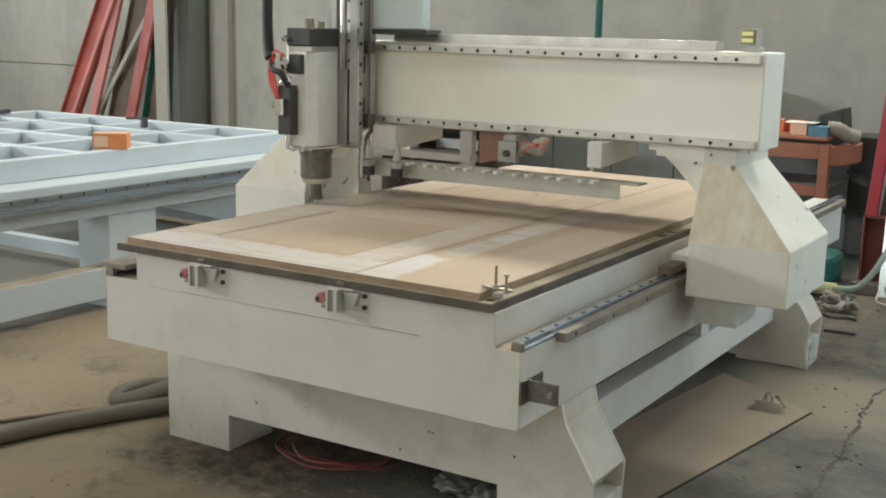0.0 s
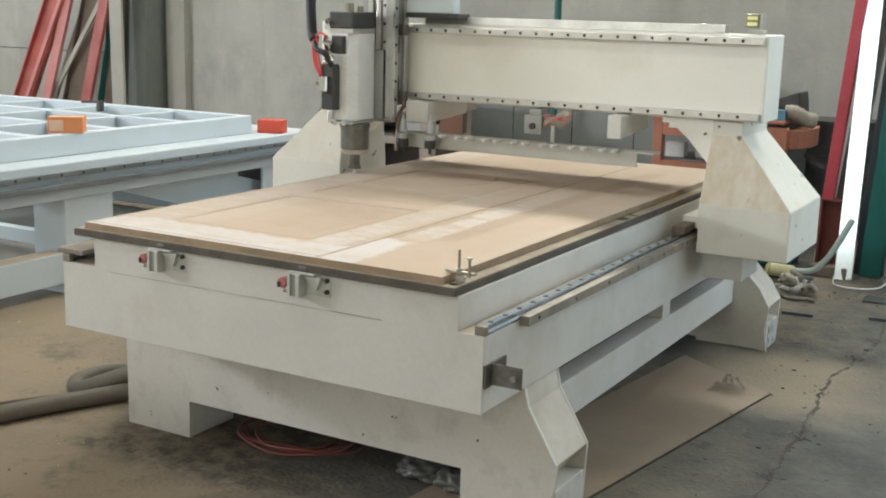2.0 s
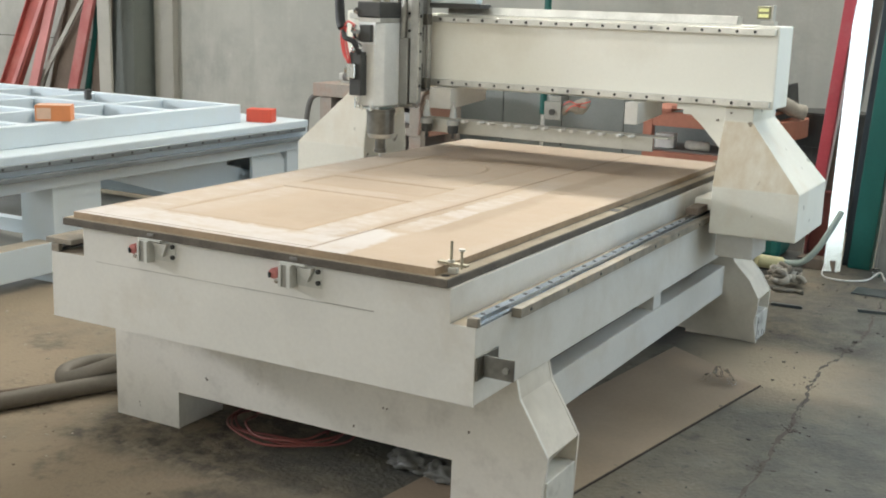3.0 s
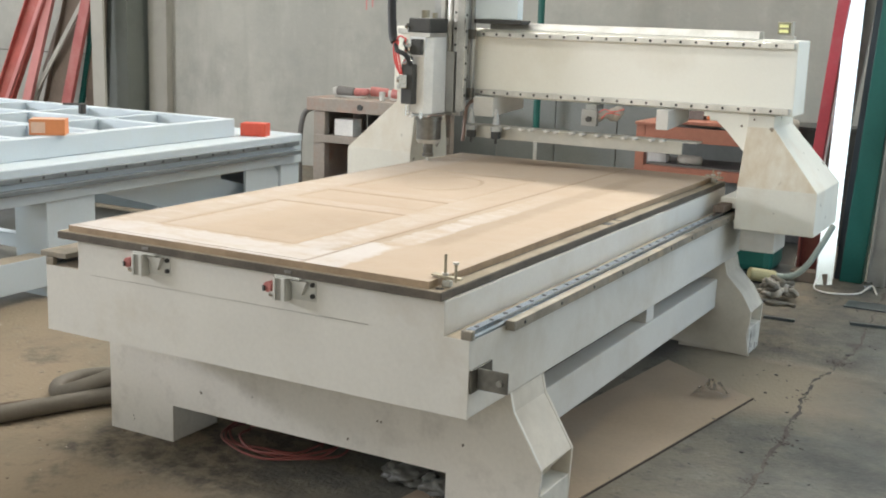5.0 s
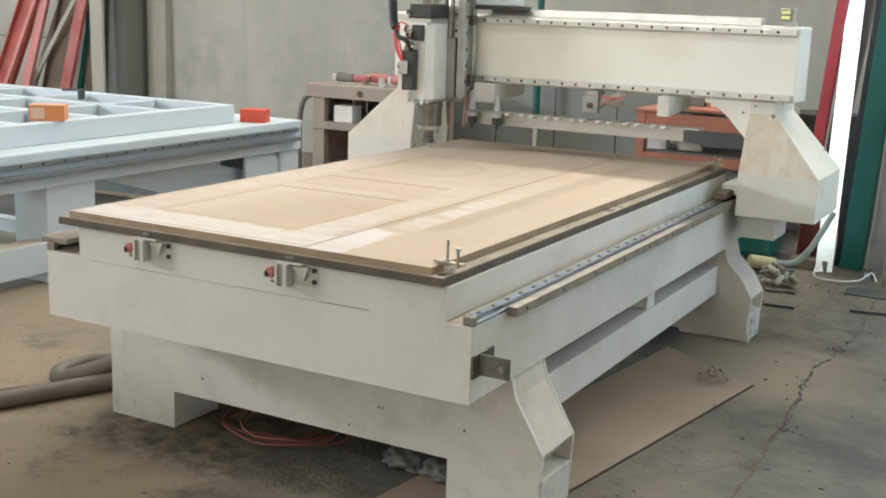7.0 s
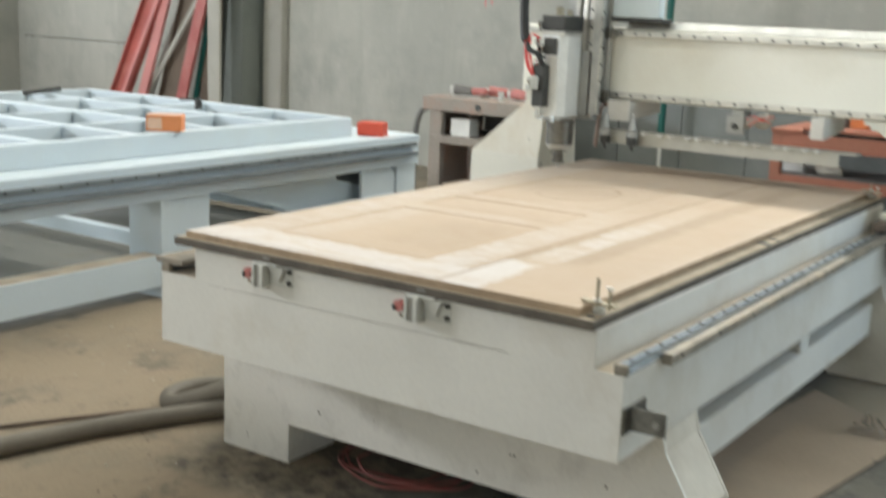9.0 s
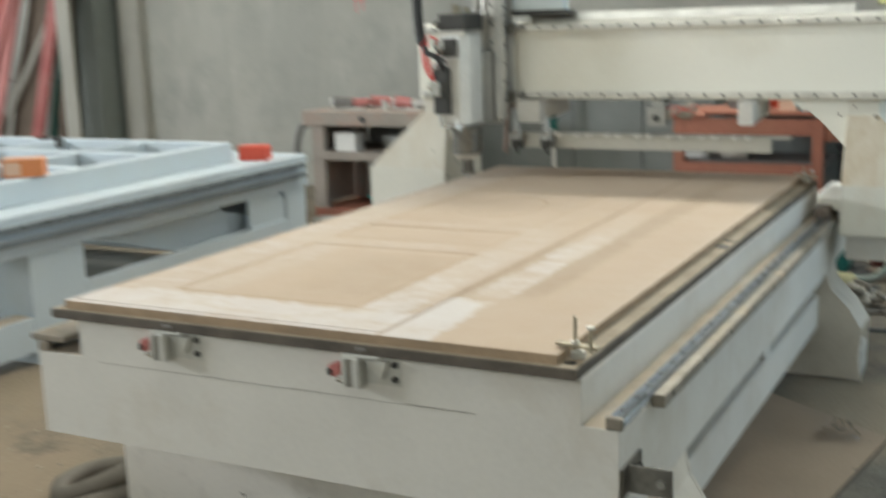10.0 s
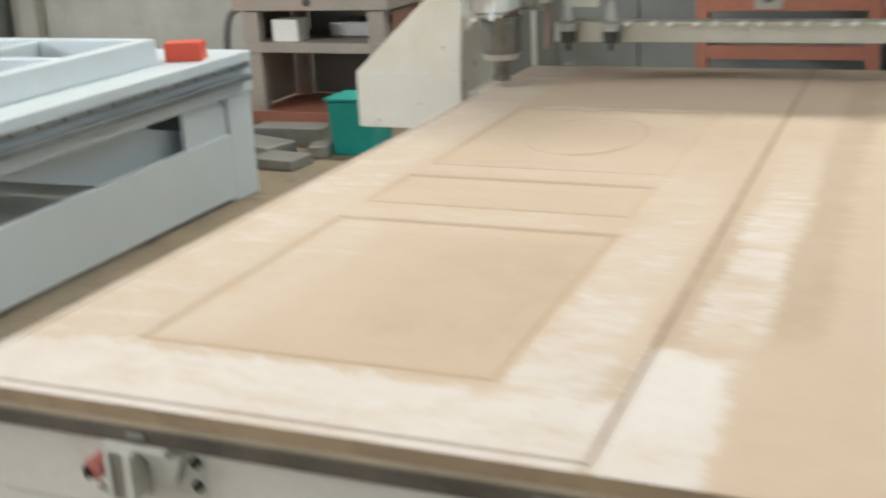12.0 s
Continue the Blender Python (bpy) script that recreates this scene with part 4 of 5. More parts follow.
# ---- the board on the bed ----
def mdf_material():
    """Fibreboard with pale sawdust lying in broad patches and streaks along the board."""
    m, n, l, b, tc, out = layered("fibreboard_with_sawdust", (0.455, 0.341, 0.243), [
        ((0.495, 0.384, 0.28), 2.5, 0.4, 0.65, 0.8), ((0.39, 0.29, 0.2), 5, 0.5, 0.75, 0.45), ((0.5, 0.395, 0.29), 120, 0.5, 0.75, 0.35)], 0.85, 0.12, 220)
    sep = n.new("ShaderNodeSeparateXYZ")
    wob = n.new("ShaderNodeTexNoise")
    wob.inputs["Scale"].default_value, wob.inputs["Detail"].default_value, wob.inputs["Roughness"].default_value = 9, 12, 0.78
    l.new(tc.outputs["Object"], wob.inputs["Vector"])
    off = n.new("ShaderNodeVectorMath")
    off.operation = "MULTIPLY_ADD"
    off.inputs[1].default_value, off.inputs[2].default_value = (0.11, 0.2, 0), (-0.055, -0.1, 0)
    l.new(wob.outputs["Color"], off.inputs[0])
    pos = n.new("ShaderNodeVectorMath")
    l.new(tc.outputs["Object"], pos.inputs[0])
    l.new(off.outputs[0], pos.inputs[1])
    l.new(pos.outputs[0], sep.inputs[0])

    def ramp(axis, a, b_, c, d):
        """1 between b_ and c, falling to 0 at a and d."""
        up, down, mul = n.new("ShaderNodeMapRange"), n.new("ShaderNodeMapRange"), n.new("ShaderNodeMath")
        up.interpolation_type = down.interpolation_type = "SMOOTHSTEP"
        up.inputs[1].default_value, up.inputs[2].default_value = a, b_
        down.inputs[1].default_value, down.inputs[2].default_value, down.inputs[3].default_value, down.inputs[4].default_value = c, d, 1.0, 0.0
        l.new(sep.outputs[axis], up.inputs[0])
        l.new(sep.outputs[axis], down.inputs[0])
        mul.operation = "MULTIPLY"
        l.new(up.outputs[0], mul.inputs[0])
        l.new(down.outputs[0], mul.inputs[1])
        return mul.outputs[0]

    def times(a, b_):
        mul = n.new("ShaderNodeMath")
        mul.operation = "MULTIPLY"
        l.new(a, mul.inputs[0])
        l.new(b_, mul.inputs[1])
        return mul.outputs[0]

    grit = n.new("ShaderNodeTexNoise")
    grit.inputs["Scale"].default_value, grit.inputs["Detail"].default_value, grit.inputs["Roughness"].default_value = 9, 10, 0.75
    l.new(tc.outputs["Object"], grit.inputs["Vector"])
    gm = n.new("ShaderNodeMapRange")
    gm.inputs[1].default_value, gm.inputs[2].default_value, gm.inputs[3].default_value = 0.34, 0.6, 0.35
    l.new(grit.outputs[0], gm.inputs[0])
    high = n.new("ShaderNodeMapRange")
    high.inputs[1].default_value, high.inputs[2].default_value = 0.7168, 0.7186
    sz = n.new("ShaderNodeSeparateXYZ")
    l.new(tc.outputs["Object"], sz.inputs[0])
    l.new(sz.outputs[2], high.inputs[0])
    zones = [(ramp(0, -0.1, 0.0, 0.13, 0.24), None, 0.5), (ramp(0, 0.66, 0.71, 0.79, 0.86), ramp(1, -0.1, 0.0, 0.4, 1.9), 0.62), (ramp(1, -0.1, 0.0, 0.14, 0.2), ramp(0, -0.2, -0.1, 0.82, 0.92), 0.86),
             (ramp(0, 0.828, 0.838, 0.93, 0.975), ramp(1, -0.1, 0.0, 0.3, 0.36), 1.0), (ramp(0, 0.86, 0.885, 0.95, 0.985), ramp(1, 0.3, 0.42, 0.9, 1.9), 0.66), (ramp(0, 0.12, 0.2, 0.25, 0.38), ramp(1, 0.1, 0.25, 0.75, 0.9), 0.48),
             (ramp(1, 0.7, 0.78, 0.84, 0.9), ramp(0, 0.1, 0.2, 0.5, 0.75), 0.45), (ramp(1, 1.08, 1.13, 1.18, 1.26), ramp(0, 0.1, 0.2, 0.65, 0.75), 0.35), (ramp(0, 1.12, 1.2, 1.3, 1.4), None, 0.3), (ramp(0, -0.2, -0.1, 1.3, 1.4), None, 0.2)]
    rag = n.new("ShaderNodeTexNoise")
    rag.inputs["Scale"].default_value, rag.inputs["Detail"].default_value, rag.inputs["Roughness"].default_value = 16, 10, 0.7
    streaky = n.new("ShaderNodeMapping")
    streaky.inputs["Scale"].default_value = (0.55, 1.3, 1.0)
    l.new(tc.outputs["Object"], streaky.inputs[0])
    l.new(streaky.outputs[0], rag.inputs["Vector"])
    # brown streaks where the brush has bared and rubbed the board
    for a, b_, amount in ((ramp(0, 0.94, 0.975, 1.01, 1.06), ramp(1, 0.3, 0.5, 1.9, 2.4), 0.62), (ramp(0, 0.835, 0.85, 0.87, 0.91), ramp(1, 0.28, 0.36, 0.7, 1.2), 0.5),
                          (ramp(0, 0.74, 0.78, 0.82, 0.836), ramp(1, 0.04, 0.12, 0.22, 0.34), 0.5), (ramp(0, 0.36, 0.5, 0.62, 0.7), ramp(1, 0.2, 0.32, 0.6, 0.75), 0.3)):
        k = n.new("ShaderNodeMath")
        k.operation, k.use_clamp = "MULTIPLY", True
        k.inputs[1].default_value = amount
        l.new(times(a, b_), k.inputs[0])
        mix = n.new("ShaderNodeMixRGB")
        mix.inputs[2].default_value = (0.345, 0.245, 0.155, 1)
        l.new(k.outputs[0], mix.inputs[0])
        l.new(out, mix.inputs[1])
        out = mix.outputs[0]
    # how thick the dust lies: the greatest of the zones, then a thin haze and ragged heaps
    thick = None
    for a, b_, amount in zones:
        k = n.new("ShaderNodeMath")
        k.operation = "MULTIPLY"
        k.inputs[1].default_value = amount
        l.new(times(a, b_) if b_ else a, k.inputs[0])
        if thick is None:
            thick = k.outputs[0]
        else:
            most = n.new("ShaderNodeMath")
            most.operation = "MAXIMUM"
            l.new(thick, most.inputs[0])
            l.new(k.outputs[0], most.inputs[1])
            thick = most.outputs[0]
    torn = n.new("ShaderNodeMath")
    torn.operation = "MULTIPLY_ADD"
    torn.inputs[1].default_value = 2.0
    l.new(rag.outputs[0], torn.inputs[0])
    l.new(thick, torn.inputs[2])
    heap = n.new("ShaderNodeMapRange")
    heap.interpolation_type = "SMOOTHSTEP"
    heap.inputs[1].default_value, heap.inputs[2].default_value, heap.inputs[4].default_value = 1.45, 1.95, 0.42
    l.new(torn.outputs[0], heap.inputs[0])
    haze = n.new("ShaderNodeMath")
    haze.operation = "MULTIPLY"
    haze.inputs[1].default_value = 0.85
    l.new(times(thick, gm.outputs[0]), haze.inputs[0])
    for fac, dust in ((haze.outputs[0], (0.595, 0.55, 0.495, 1)), (heap.outputs[0], (0.64, 0.625, 0.645, 1))):
        mix = n.new("ShaderNodeMixRGB")
        mix.inputs[2].default_value = dust
        l.new(times(fac, high.outputs[0]), mix.inputs[0])
        l.new(out, mix.inputs[1])
        out = mix.outputs[0]
    # bared brown line in the door's cut outline
    gap = n.new("ShaderNodeMath")
    gap.operation = "SUBTRACT"
    gap.inputs[1].default_value = 0.84
    l.new(sz.outputs[0], gap.inputs[0])
    wide = n.new("ShaderNodeMath")
    wide.operation = "ABSOLUTE"
    l.new(gap.outputs[0], wide.inputs[0])
    soft_ = n.new("ShaderNodeMapRange")
    soft_.inputs[1].default_value, soft_.inputs[2].default_value, soft_.inputs[3].default_value, soft_.inputs[4].default_value = 0.0012, 0.012, 0.8, 0.0
    l.new(wide.outputs[0], soft_.inputs[0])
    mix = n.new("ShaderNodeMixRGB")
    mix.inputs[2].default_value = (0.33, 0.235, 0.155, 1)
    l.new(times(soft_.outputs[0], gm.outputs[0]), mix.inputs[0])
    l.new(out, mix.inputs[1])
    out = mix.outputs[0]
    l.new(out, b.inputs["Base Color"])
    return m


MDF = mdf_material()
MDFEDGE = surface("raw_fibreboard_edge", (0.34, 0.25, 0.165), 0.85, dark=0.75, light=1.15, fine=90, coarse=12, bump=0.15, stain=(0.14, 0.095, 0.06), amount=0.5, spot=9)
MW, ML, MZ0, MZ1 = 1.22, 2.44, 0.7005, 0.72
FRAMES = [(0.175, 0.688, 0.18, 0.78), (0.175, 0.682, 0.875, 1.085), (0.18, 0.69, 1.17, 1.80)]


def relief(x, y):
    """Depth of the milled grooves: moulded frames, the arched panel and the door's outline."""
    d = np.zeros_like(x)
    for a, b, c, e in FRAMES:
        inside = np.minimum(np.minimum(x - a, b - x), np.minimum(y - c, e - y))
        d = np.maximum(d, 0.0042 * np.clip(1 - np.abs(inside - 0.008) / 0.009, 0, 1))
        d = np.maximum(d, np.where(inside > 0.012, 0.0022 * np.clip(1 - (inside - 0.012) / 0.055, 0, 1), 0))
    r = np.hypot((x - 0.435) / 0.135, (y - 1.49) / 0.19)
    d = np.maximum(d, 0.004 * np.clip(1 - np.abs(r - 1) * 0.15 / 0.006, 0, 1) ** 0.6 * np.clip((x - 0.31) * 9 + (y - 1.42) * 3, 0.35, 1))
    line = np.where((np.abs(x - 0.84) < 0.001) & (y > 0.018) & (y < 1.97), 0.004, 0)
    line = np.maximum(line, np.where((np.abs(y - 0.02) < 0.002) & (x < 0.84) & (x > 0.012), 0.006, 0))
    line = np.maximum(line, np.where((np.abs(x - 0.014) < 0.002) & (y > 0.018) & (y < 1.97), 0.006, 0))
    return np.maximum(d, line)


def axis_steps(length, marks, step, near=0.03, fine=0.0018):
    """Grid lines: coarse everywhere, fine beside the marks."""
    out = list(np.arange(0, length, step)) + [length]
    for mk_ in marks:
        out += list(np.arange(max(0, mk_ - 0.005), min(length, mk_ + near), fine))
    return np.unique(np.round(out, 4))


gx = np.unique(np.r_[axis_steps(MW, [0.012, 0.165, 0.668], 0.008), np.arange(0.8376, 0.8426, 0.0005)])
gy = axis_steps(ML, [0.016, 0.17, 0.757, 0.866, 1.063, 1.162, 1.778, 1.967], 0.008)
px, py = np.meshgrid(gx, gy)
pz = MZ1 - relief(px, py)
pz[0], pz[-1], pz[:, 0], pz[:, -1] = MZ1 - 0.001, MZ1 - 0.001, MZ1 - 0.001, MZ1 - 0.001
nx, ny = len(gx), len(gy)
verts = np.stack([px, py, pz], -1).reshape(-1, 3).tolist()
faces = [(j * nx + i, j * nx + i + 1, (j + 1) * nx + i + 1, (j + 1) * nx + i) for j in range(ny - 1) for i in range(nx - 1)]
rim = [i for i in range(nx)] + [j * nx + nx - 1 for j in range(1, ny)] + [(ny - 1) * nx + i for i in range(nx - 2, -1, -1)] + [j * nx for j in range(ny - 2, 0, -1)]
base = len(verts)
verts += [(verts[i][0], verts[i][1], MZ0) for i in rim]
faces += [(rim[(k + 1) % len(rim)], rim[k], base + k, base + (k + 1) % len(rim)) for k in range(len(rim))]
faces.append(tuple(base + k for k in range(len(rim)))[::-1])
me = bpy.data.meshes.new("mdf_sheet")
me.from_pydata(verts, [], faces)
me.materials.append(MDF)
me.materials.append(MDFEDGE)
for poly in list(me.polygons)[(nx - 1) * (ny - 1):]:
    poly.material_index = 1
tagged(new("mdf_sheet", me), "fibreboard sheet on the bed, milled with door panels, dusty", "board")


def hold_down(x, y, turn, tall=1.0):
    c = thing("clamp", "steel hold-down clamp with two studs on the board's edge", "clamp", (x, y, 0.7005), "clamps")
    part("foot", box(x - 0.012, x + 0.012, y - 0.01, y + 0.01, 0.7005, 0.7165, 0.003), ALU, c)
    part("hole", rod((x - 0.008, y - 0.03, 0.7004), (x - 0.008, y - 0.03, 0.7009), 0.011, 14), BLACK, c)
    part("bar", beam((x - 0.042, y + 0.008, 0.727), (x + 0.04, y - 0.006, 0.724), 0.018, 0.006, bev=0.001), BRASSY, c, "yellowed steel clamp bar")
    part("stud", rod((x - 0.006, y, 0.7166), (x - 0.006, y, 0.7166 + 0.0654 * tall), 0.0036, 10), BRASSY, c)
    part("stud", rod((x + 0.026, y - 0.012, 0.7166), (x + 0.026, y - 0.012, 0.7166 + 0.0474 * tall), 0.0036, 10), BRASSY, c)
    part("nut", rod((x - 0.006, y, 0.7295), (x - 0.006, y, 0.735), 0.009, 6), STEEL, c)
    part("nut", rod((x + 0.026, y - 0.012, 0.7146 + 0.0474 * tall), (x + 0.026, y - 0.012, 0.7196 + 0.0474 * tall), 0.008, 12), STEEL, c)
    c.rotation_euler[2] = radians(turn)
    return c


hold_down(1.243, 0.052, 8)
hold_down(1.235, 2.40, -10, 0.6)
part("slot", box(1.2245, 1.254, 1.135, 1.18, 0.7, 0.7012), BLACK, router)
part("slot", box(1.226, 1.256, 1.235, 1.25, 0.7, 0.7012), BLACK, router)
# Thin dark strip that draws the shadow line beside the board.
part("edge_shade_line", box(1.2215, 1.2245, 0.06, 2.46, 0.7, 0.7012), WELD, router)

# ---- the second machine bed ----
bed = thing("machine_bed", "pale blue-white welded machine bed with an open grid top", "machine bed", (-2.8, 1.1, 0))
RX0, RX1, RY0, RY1, RZ = -3.962, -1.725, -1.136, 2.885, 0.7315
part("rim", box(RX1 - 0.06, RX1, RY0, RY1, 0.6275, RZ, 0.006), BLUISH, bed)
part("rim", box(RX0, RX0 + 0.06, RY0, RY1, 0.6275, RZ, 0.006), BLUISH, bed)
part("rim", box(RX0 + 0.0605, RX1 - 0.0605, RY1 - 0.06, RY1, 0.6275, RZ, 0.006), BLUISH, bed)
part("rim", box(RX0 + 0.0605, RX1 - 0.0605, RY0, RY0 + 0.06, 0.6275, RZ, 0.006), BLUISH, bed)
for i in range(1, 8):
    y = RY0 + (RY1 - RY0) * i / 8
    part("cross_rib", box(RX0 + 0.0605, RX1 - 0.0605, y - 0.025, y + 0.025, 0.6275, RZ - 0.003, 0.004), BLUISH, bed)
for i in range(1, 4):
    x = RX0 + (RX1 - RX0) * i / 4
    for k in range(8):
        ya, yb = RY0 + (RY1 - RY0) * k / 8 + 0.035, RY0 + (RY1 - RY0) * (k + 1) / 8 - 0.035
        part("long_rib", box(x - 0.02, x + 0.02, ya, yb, 0.6275, RZ - 0.006, 0.004), BLUISH, bed)
DX, DY0, DY1 = -1.55, -1.233, 3.305
for a, b, c, d in ((RX1 - 0.08, DX, DY0, DY1), (RX0 - 0.25, RX0 + 0.08, DY0, DY1), (RX0 + 0.0805, RX1 - 0.0805, RY1 - 0.08, DY1), (RX0 + 0.0805, RX1 - 0.0805, DY0, RY0 + 0.08)):
    part("deck", box(a, b, c, d, 0.581, 0.627, 0.007), BLUISH, bed)
part("side_beam", box(DX - 0.195, DX - 0.005, DY0, DY1 - 0.002, 0.454, 0.58, 0.004), BLUISH, bed)
part("side_beam", box(RX0 - 0.25, RX0 - 0.055, DY0, DY1 - 0.002, 0.454, 0.58, 0.004), BLUISH, bed)
part("guide_rail", box(DX + 0.0005, DX + 0.024, RY0, 3.245, 0.564, 0.588, 0.002), BEDRAIL, bed, "dark guide rail with bolts")
part("gear_rack", box(DX - 0.0045, DX + 0.036, RY0, 3.245, 0.512, 0.534, 0.002), BEDRAIL, bed, "dark toothed rack bar")
for i in range(34):
    y = RY0 + 0.08 + i * 0.13
    if y < 3.23:
        part("bolt", rod((DX + 0.023, y, 0.576), (DX + 0.0255, y, 0.576), 0.007, 8), BLACK, bed)
for x0, x1, w0, w1, s0, s1 in ((-1.6, -1.571, -1.785, -1.571, -1.68, -1.571), (-4.185, -4.156, -4.185, -3.971, -4.185, -4.076)):
    for a, b in ((-0.942, -0.67), (1.335, 1.635)):
        part("post", box(w0, w1, a, b, 0.0, 0.4535, 0.003), BLUISH, bed)
    part("post_plate", box(x0, x1, 3.12, 3.3, 0.0, 0.4535, 0.003), BLUISH, bed)
    part("stretcher", box(s0, s1, -0.669, 1.3345, 0.055, 0.2, 0.003), BLUISH, bed)
    part("stretcher", prism([(1.6355, 0.022), (3.1195, 0.022), (3.1195, 0.298), (1.6355, 0.285)], "x", x0, x1, 0.003), BLUISH, bed)
part("ledge_dust", box(-1.68, -1.575, -0.66, 1.33, 0.2001, 0.2008), LEDGEDUST, bed, "sawdust lying along the stretcher")
for y in (-0.84, 1.36):
    part("crossbar", box(-3.9705, -1.7855, y, y + 0.06, 0.205, 0.272, 0.003), BLUISH, bed)
part("cross_plate", box(-4.15, -1.605, 3.264, 3.294, 0.03, 0.4535, 0.003), BLUISH, bed)
part("inner_block", box(-1.80, -1.75, 2.68, 3.04, 0.28, 0.45, 0.004), CABINETM, bed, "dark blue block behind the lug")
lug = [(2.81, 0.2), (2.81, 0.4535)] + [(3.04 + 0.075 * math.sin(a), 0.378 + 0.075 * math.cos(a)) for a in [k * math.pi / 12 for k in range(7)]] + [(3.115, 0.25), (3.06, 0.22)]
part("lug", prism(lug, "x", -1.605, -1.585, 0.003), BLUISH, bed, "rounded pale lug beside the post")
part("inner_plate", prism([(1.75, 0.4535), (2.69, 0.4535), (2.69, 0.405), (2.97, 0.335), (2.97, 0.1), (2.44, 0.1), (2.36, 0.26), (1.75, 0.44)], "x", -1.69, -1.67, 0.002), BLUISH, bed)


def carton(name, x, y, z, w, d, h, turn, mat, label, strip=None):
    c = thing(name, label, "box", (x, y, z))
    b = part("body", box(x - w / 2, x + w / 2, y - d / 2, y + d / 2, z, z + h, 0.002), mat, c)
    if strip:
        part("print", box(x - w * 0.45, x - w * 0.05, y - d / 2 - 0.0012, y - d / 2 - 0.0002, z + 0.01, z + h - 0.012), strip, c, "pale printed panel")
        part("flap", box(x - w * 0.48, x + w * 0.48, y - d * 0.48, y + d * 0.02, z + h, z + h + 0.002), strip, c)
    c.rotation_euler[2] = radians(turn)
    return c


carton("carton", -1.80, 1.575, 0.732, 0.165, 0.115, 0.075, 38, CARTON, "small orange and white printed carton on the bed", CARTONTOP)
carton("carton", -1.675, 3.01, 0.6275, 0.15, 0.1, 0.075, 20, REDBOX, "small red carton on the machine bed's ledge")
tl = thing("hand_tool", "small dark tool lying on the bed's ribs", "tool", (-2.6, 2.41, 0.7285))
part("handle", beam((-2.65, 2.46, 0.778), (-2.514, 2.48, 0.783), 0.018, 0.014, bev=0.003), DARK, tl)
part("head", box(-2.533, -2.508, 2.46, 2.5, 0.7285, 0.79, 0.004), DARK, tl)
tl2 = thing("hand_tool", "dark bar tool lying on the machine bed", "tool", (-3.77, 2.46, 0.7315))
part("handle", beam((-3.913, 2.606, 0.7445), (-3.67, 2.169, 0.7445), 0.03, 0.025, bev=0.004), DARK, tl2)

# ---- along the back ----
shelf = thing("work_bench", "grey-brown steel work bench with open shelves", "bench", (-1.85, 4.9, 0))
for x, mat in ((-2.40, OLIVE), (-1.63, OLIVE)):
    for y in (4.62, 5.14):
        part("leg", box(x, x + 0.1, y, y + 0.06, 0, 0.635, 0.003), mat, shelf)
part("top", box(-2.45, -1.5, 4.60, 5.22, 0.64, 0.735, 0.004), OLIVE, shelf)
part("shelf", box(-2.39, -1.54, 4.61, 5.2, 0.41, 0.465, 0.003), OLIVE, shelf)
part("shelf", box(-2.39, -1.54, 4.61, 5.2, 0.015, 0.08, 0.003), ORANGE, shelf)
part("side_panel", box(-2.395, -2.385, 4.69, 5.13, 0.09, 0.63), OLIVE, shelf)
part("back_panel", box(-2.29, -1.635, 5.188, 5.198, 0.0855, 0.4095), SOOT, shelf)
part("back_panel", box(-2.29, -1.635, 5.188, 5.198, 0.4655, 0.6395), GREYMETAL, shelf)
part("bar", tube([(-2.52, 4.62, 0.0), (-2.53, 4.63, 0.4), (-2.5, 4.64, 0.6), (-2.42, 4.66, 0.66)], 0.02, 8, 6), SOOT, shelf)
part("side_panel", box(-1.536, -1.531, 4.73, 5.07, 0.4, 0.62), DULLORANGE, shelf, "orange side panel")
part("knob", rod((-1.98, 4.592, 0.685), (-1.98, 4.6, 0.685), 0.022, 12), DARK, shelf)
carton("carton", -2.16, 4.72, 0.4655, 0.16, 0.12, 0.12, 0, PAPER, "white carton on the bench's shelf")
cs = thing("tool_case", "dark tool case on the bench", "tool case", (-1.9, 4.9, 0.4655))
part("body", box(-1.98, -1.6, 4.85, 5.1, 0.4655, 0.55, 0.01), GREYMETAL, cs)
for x, y, m1, m2, tn in ((-2.2, 4.8, SOOT, DULLRED, 4), (-1.98, 4.92, DULLRED, SOOT, 24), (-1.75, 4.82, DULLRED, STEEL, -14)):
    d = thing("power_tool", "red and grey hand-held power tool lying on the bench", "power tool", (x, y, 0.7355), "power tools")
    part("body", rod((x - 0.1, y, 0.782), (x + 0.04, y, 0.776), 0.04, 16, 0.034, bev=0.006), m1, d)
    part("handle", rod((x + 0.04, y, 0.776), (x + 0.15, y + 0.015, 0.784), 0.03, 14, 0.024, bev=0.006), m2, d)
    part("guard", box(x - 0.12, x + 0.12, y - 0.025, y + 0.025, 0.7355, 0.75, 0.005), STEEL, d)
    part("gear_head", box(x - 0.135, x - 0.095, y - 0.03, y + 0.03, 0.7505, 0.806, 0.008), STEEL, d)
    d.rotation_euler[2] = radians(tn)
tin = thing("tin_can", "small grey tin can on the bench", "can", (-1.87, 4.72, 0.7355))
part("body", rod((-1.87, 4.72, 0.7355), (-1.87, 4.72, 0.80), 0.022, 18, bev=0.003), STEEL, tin)

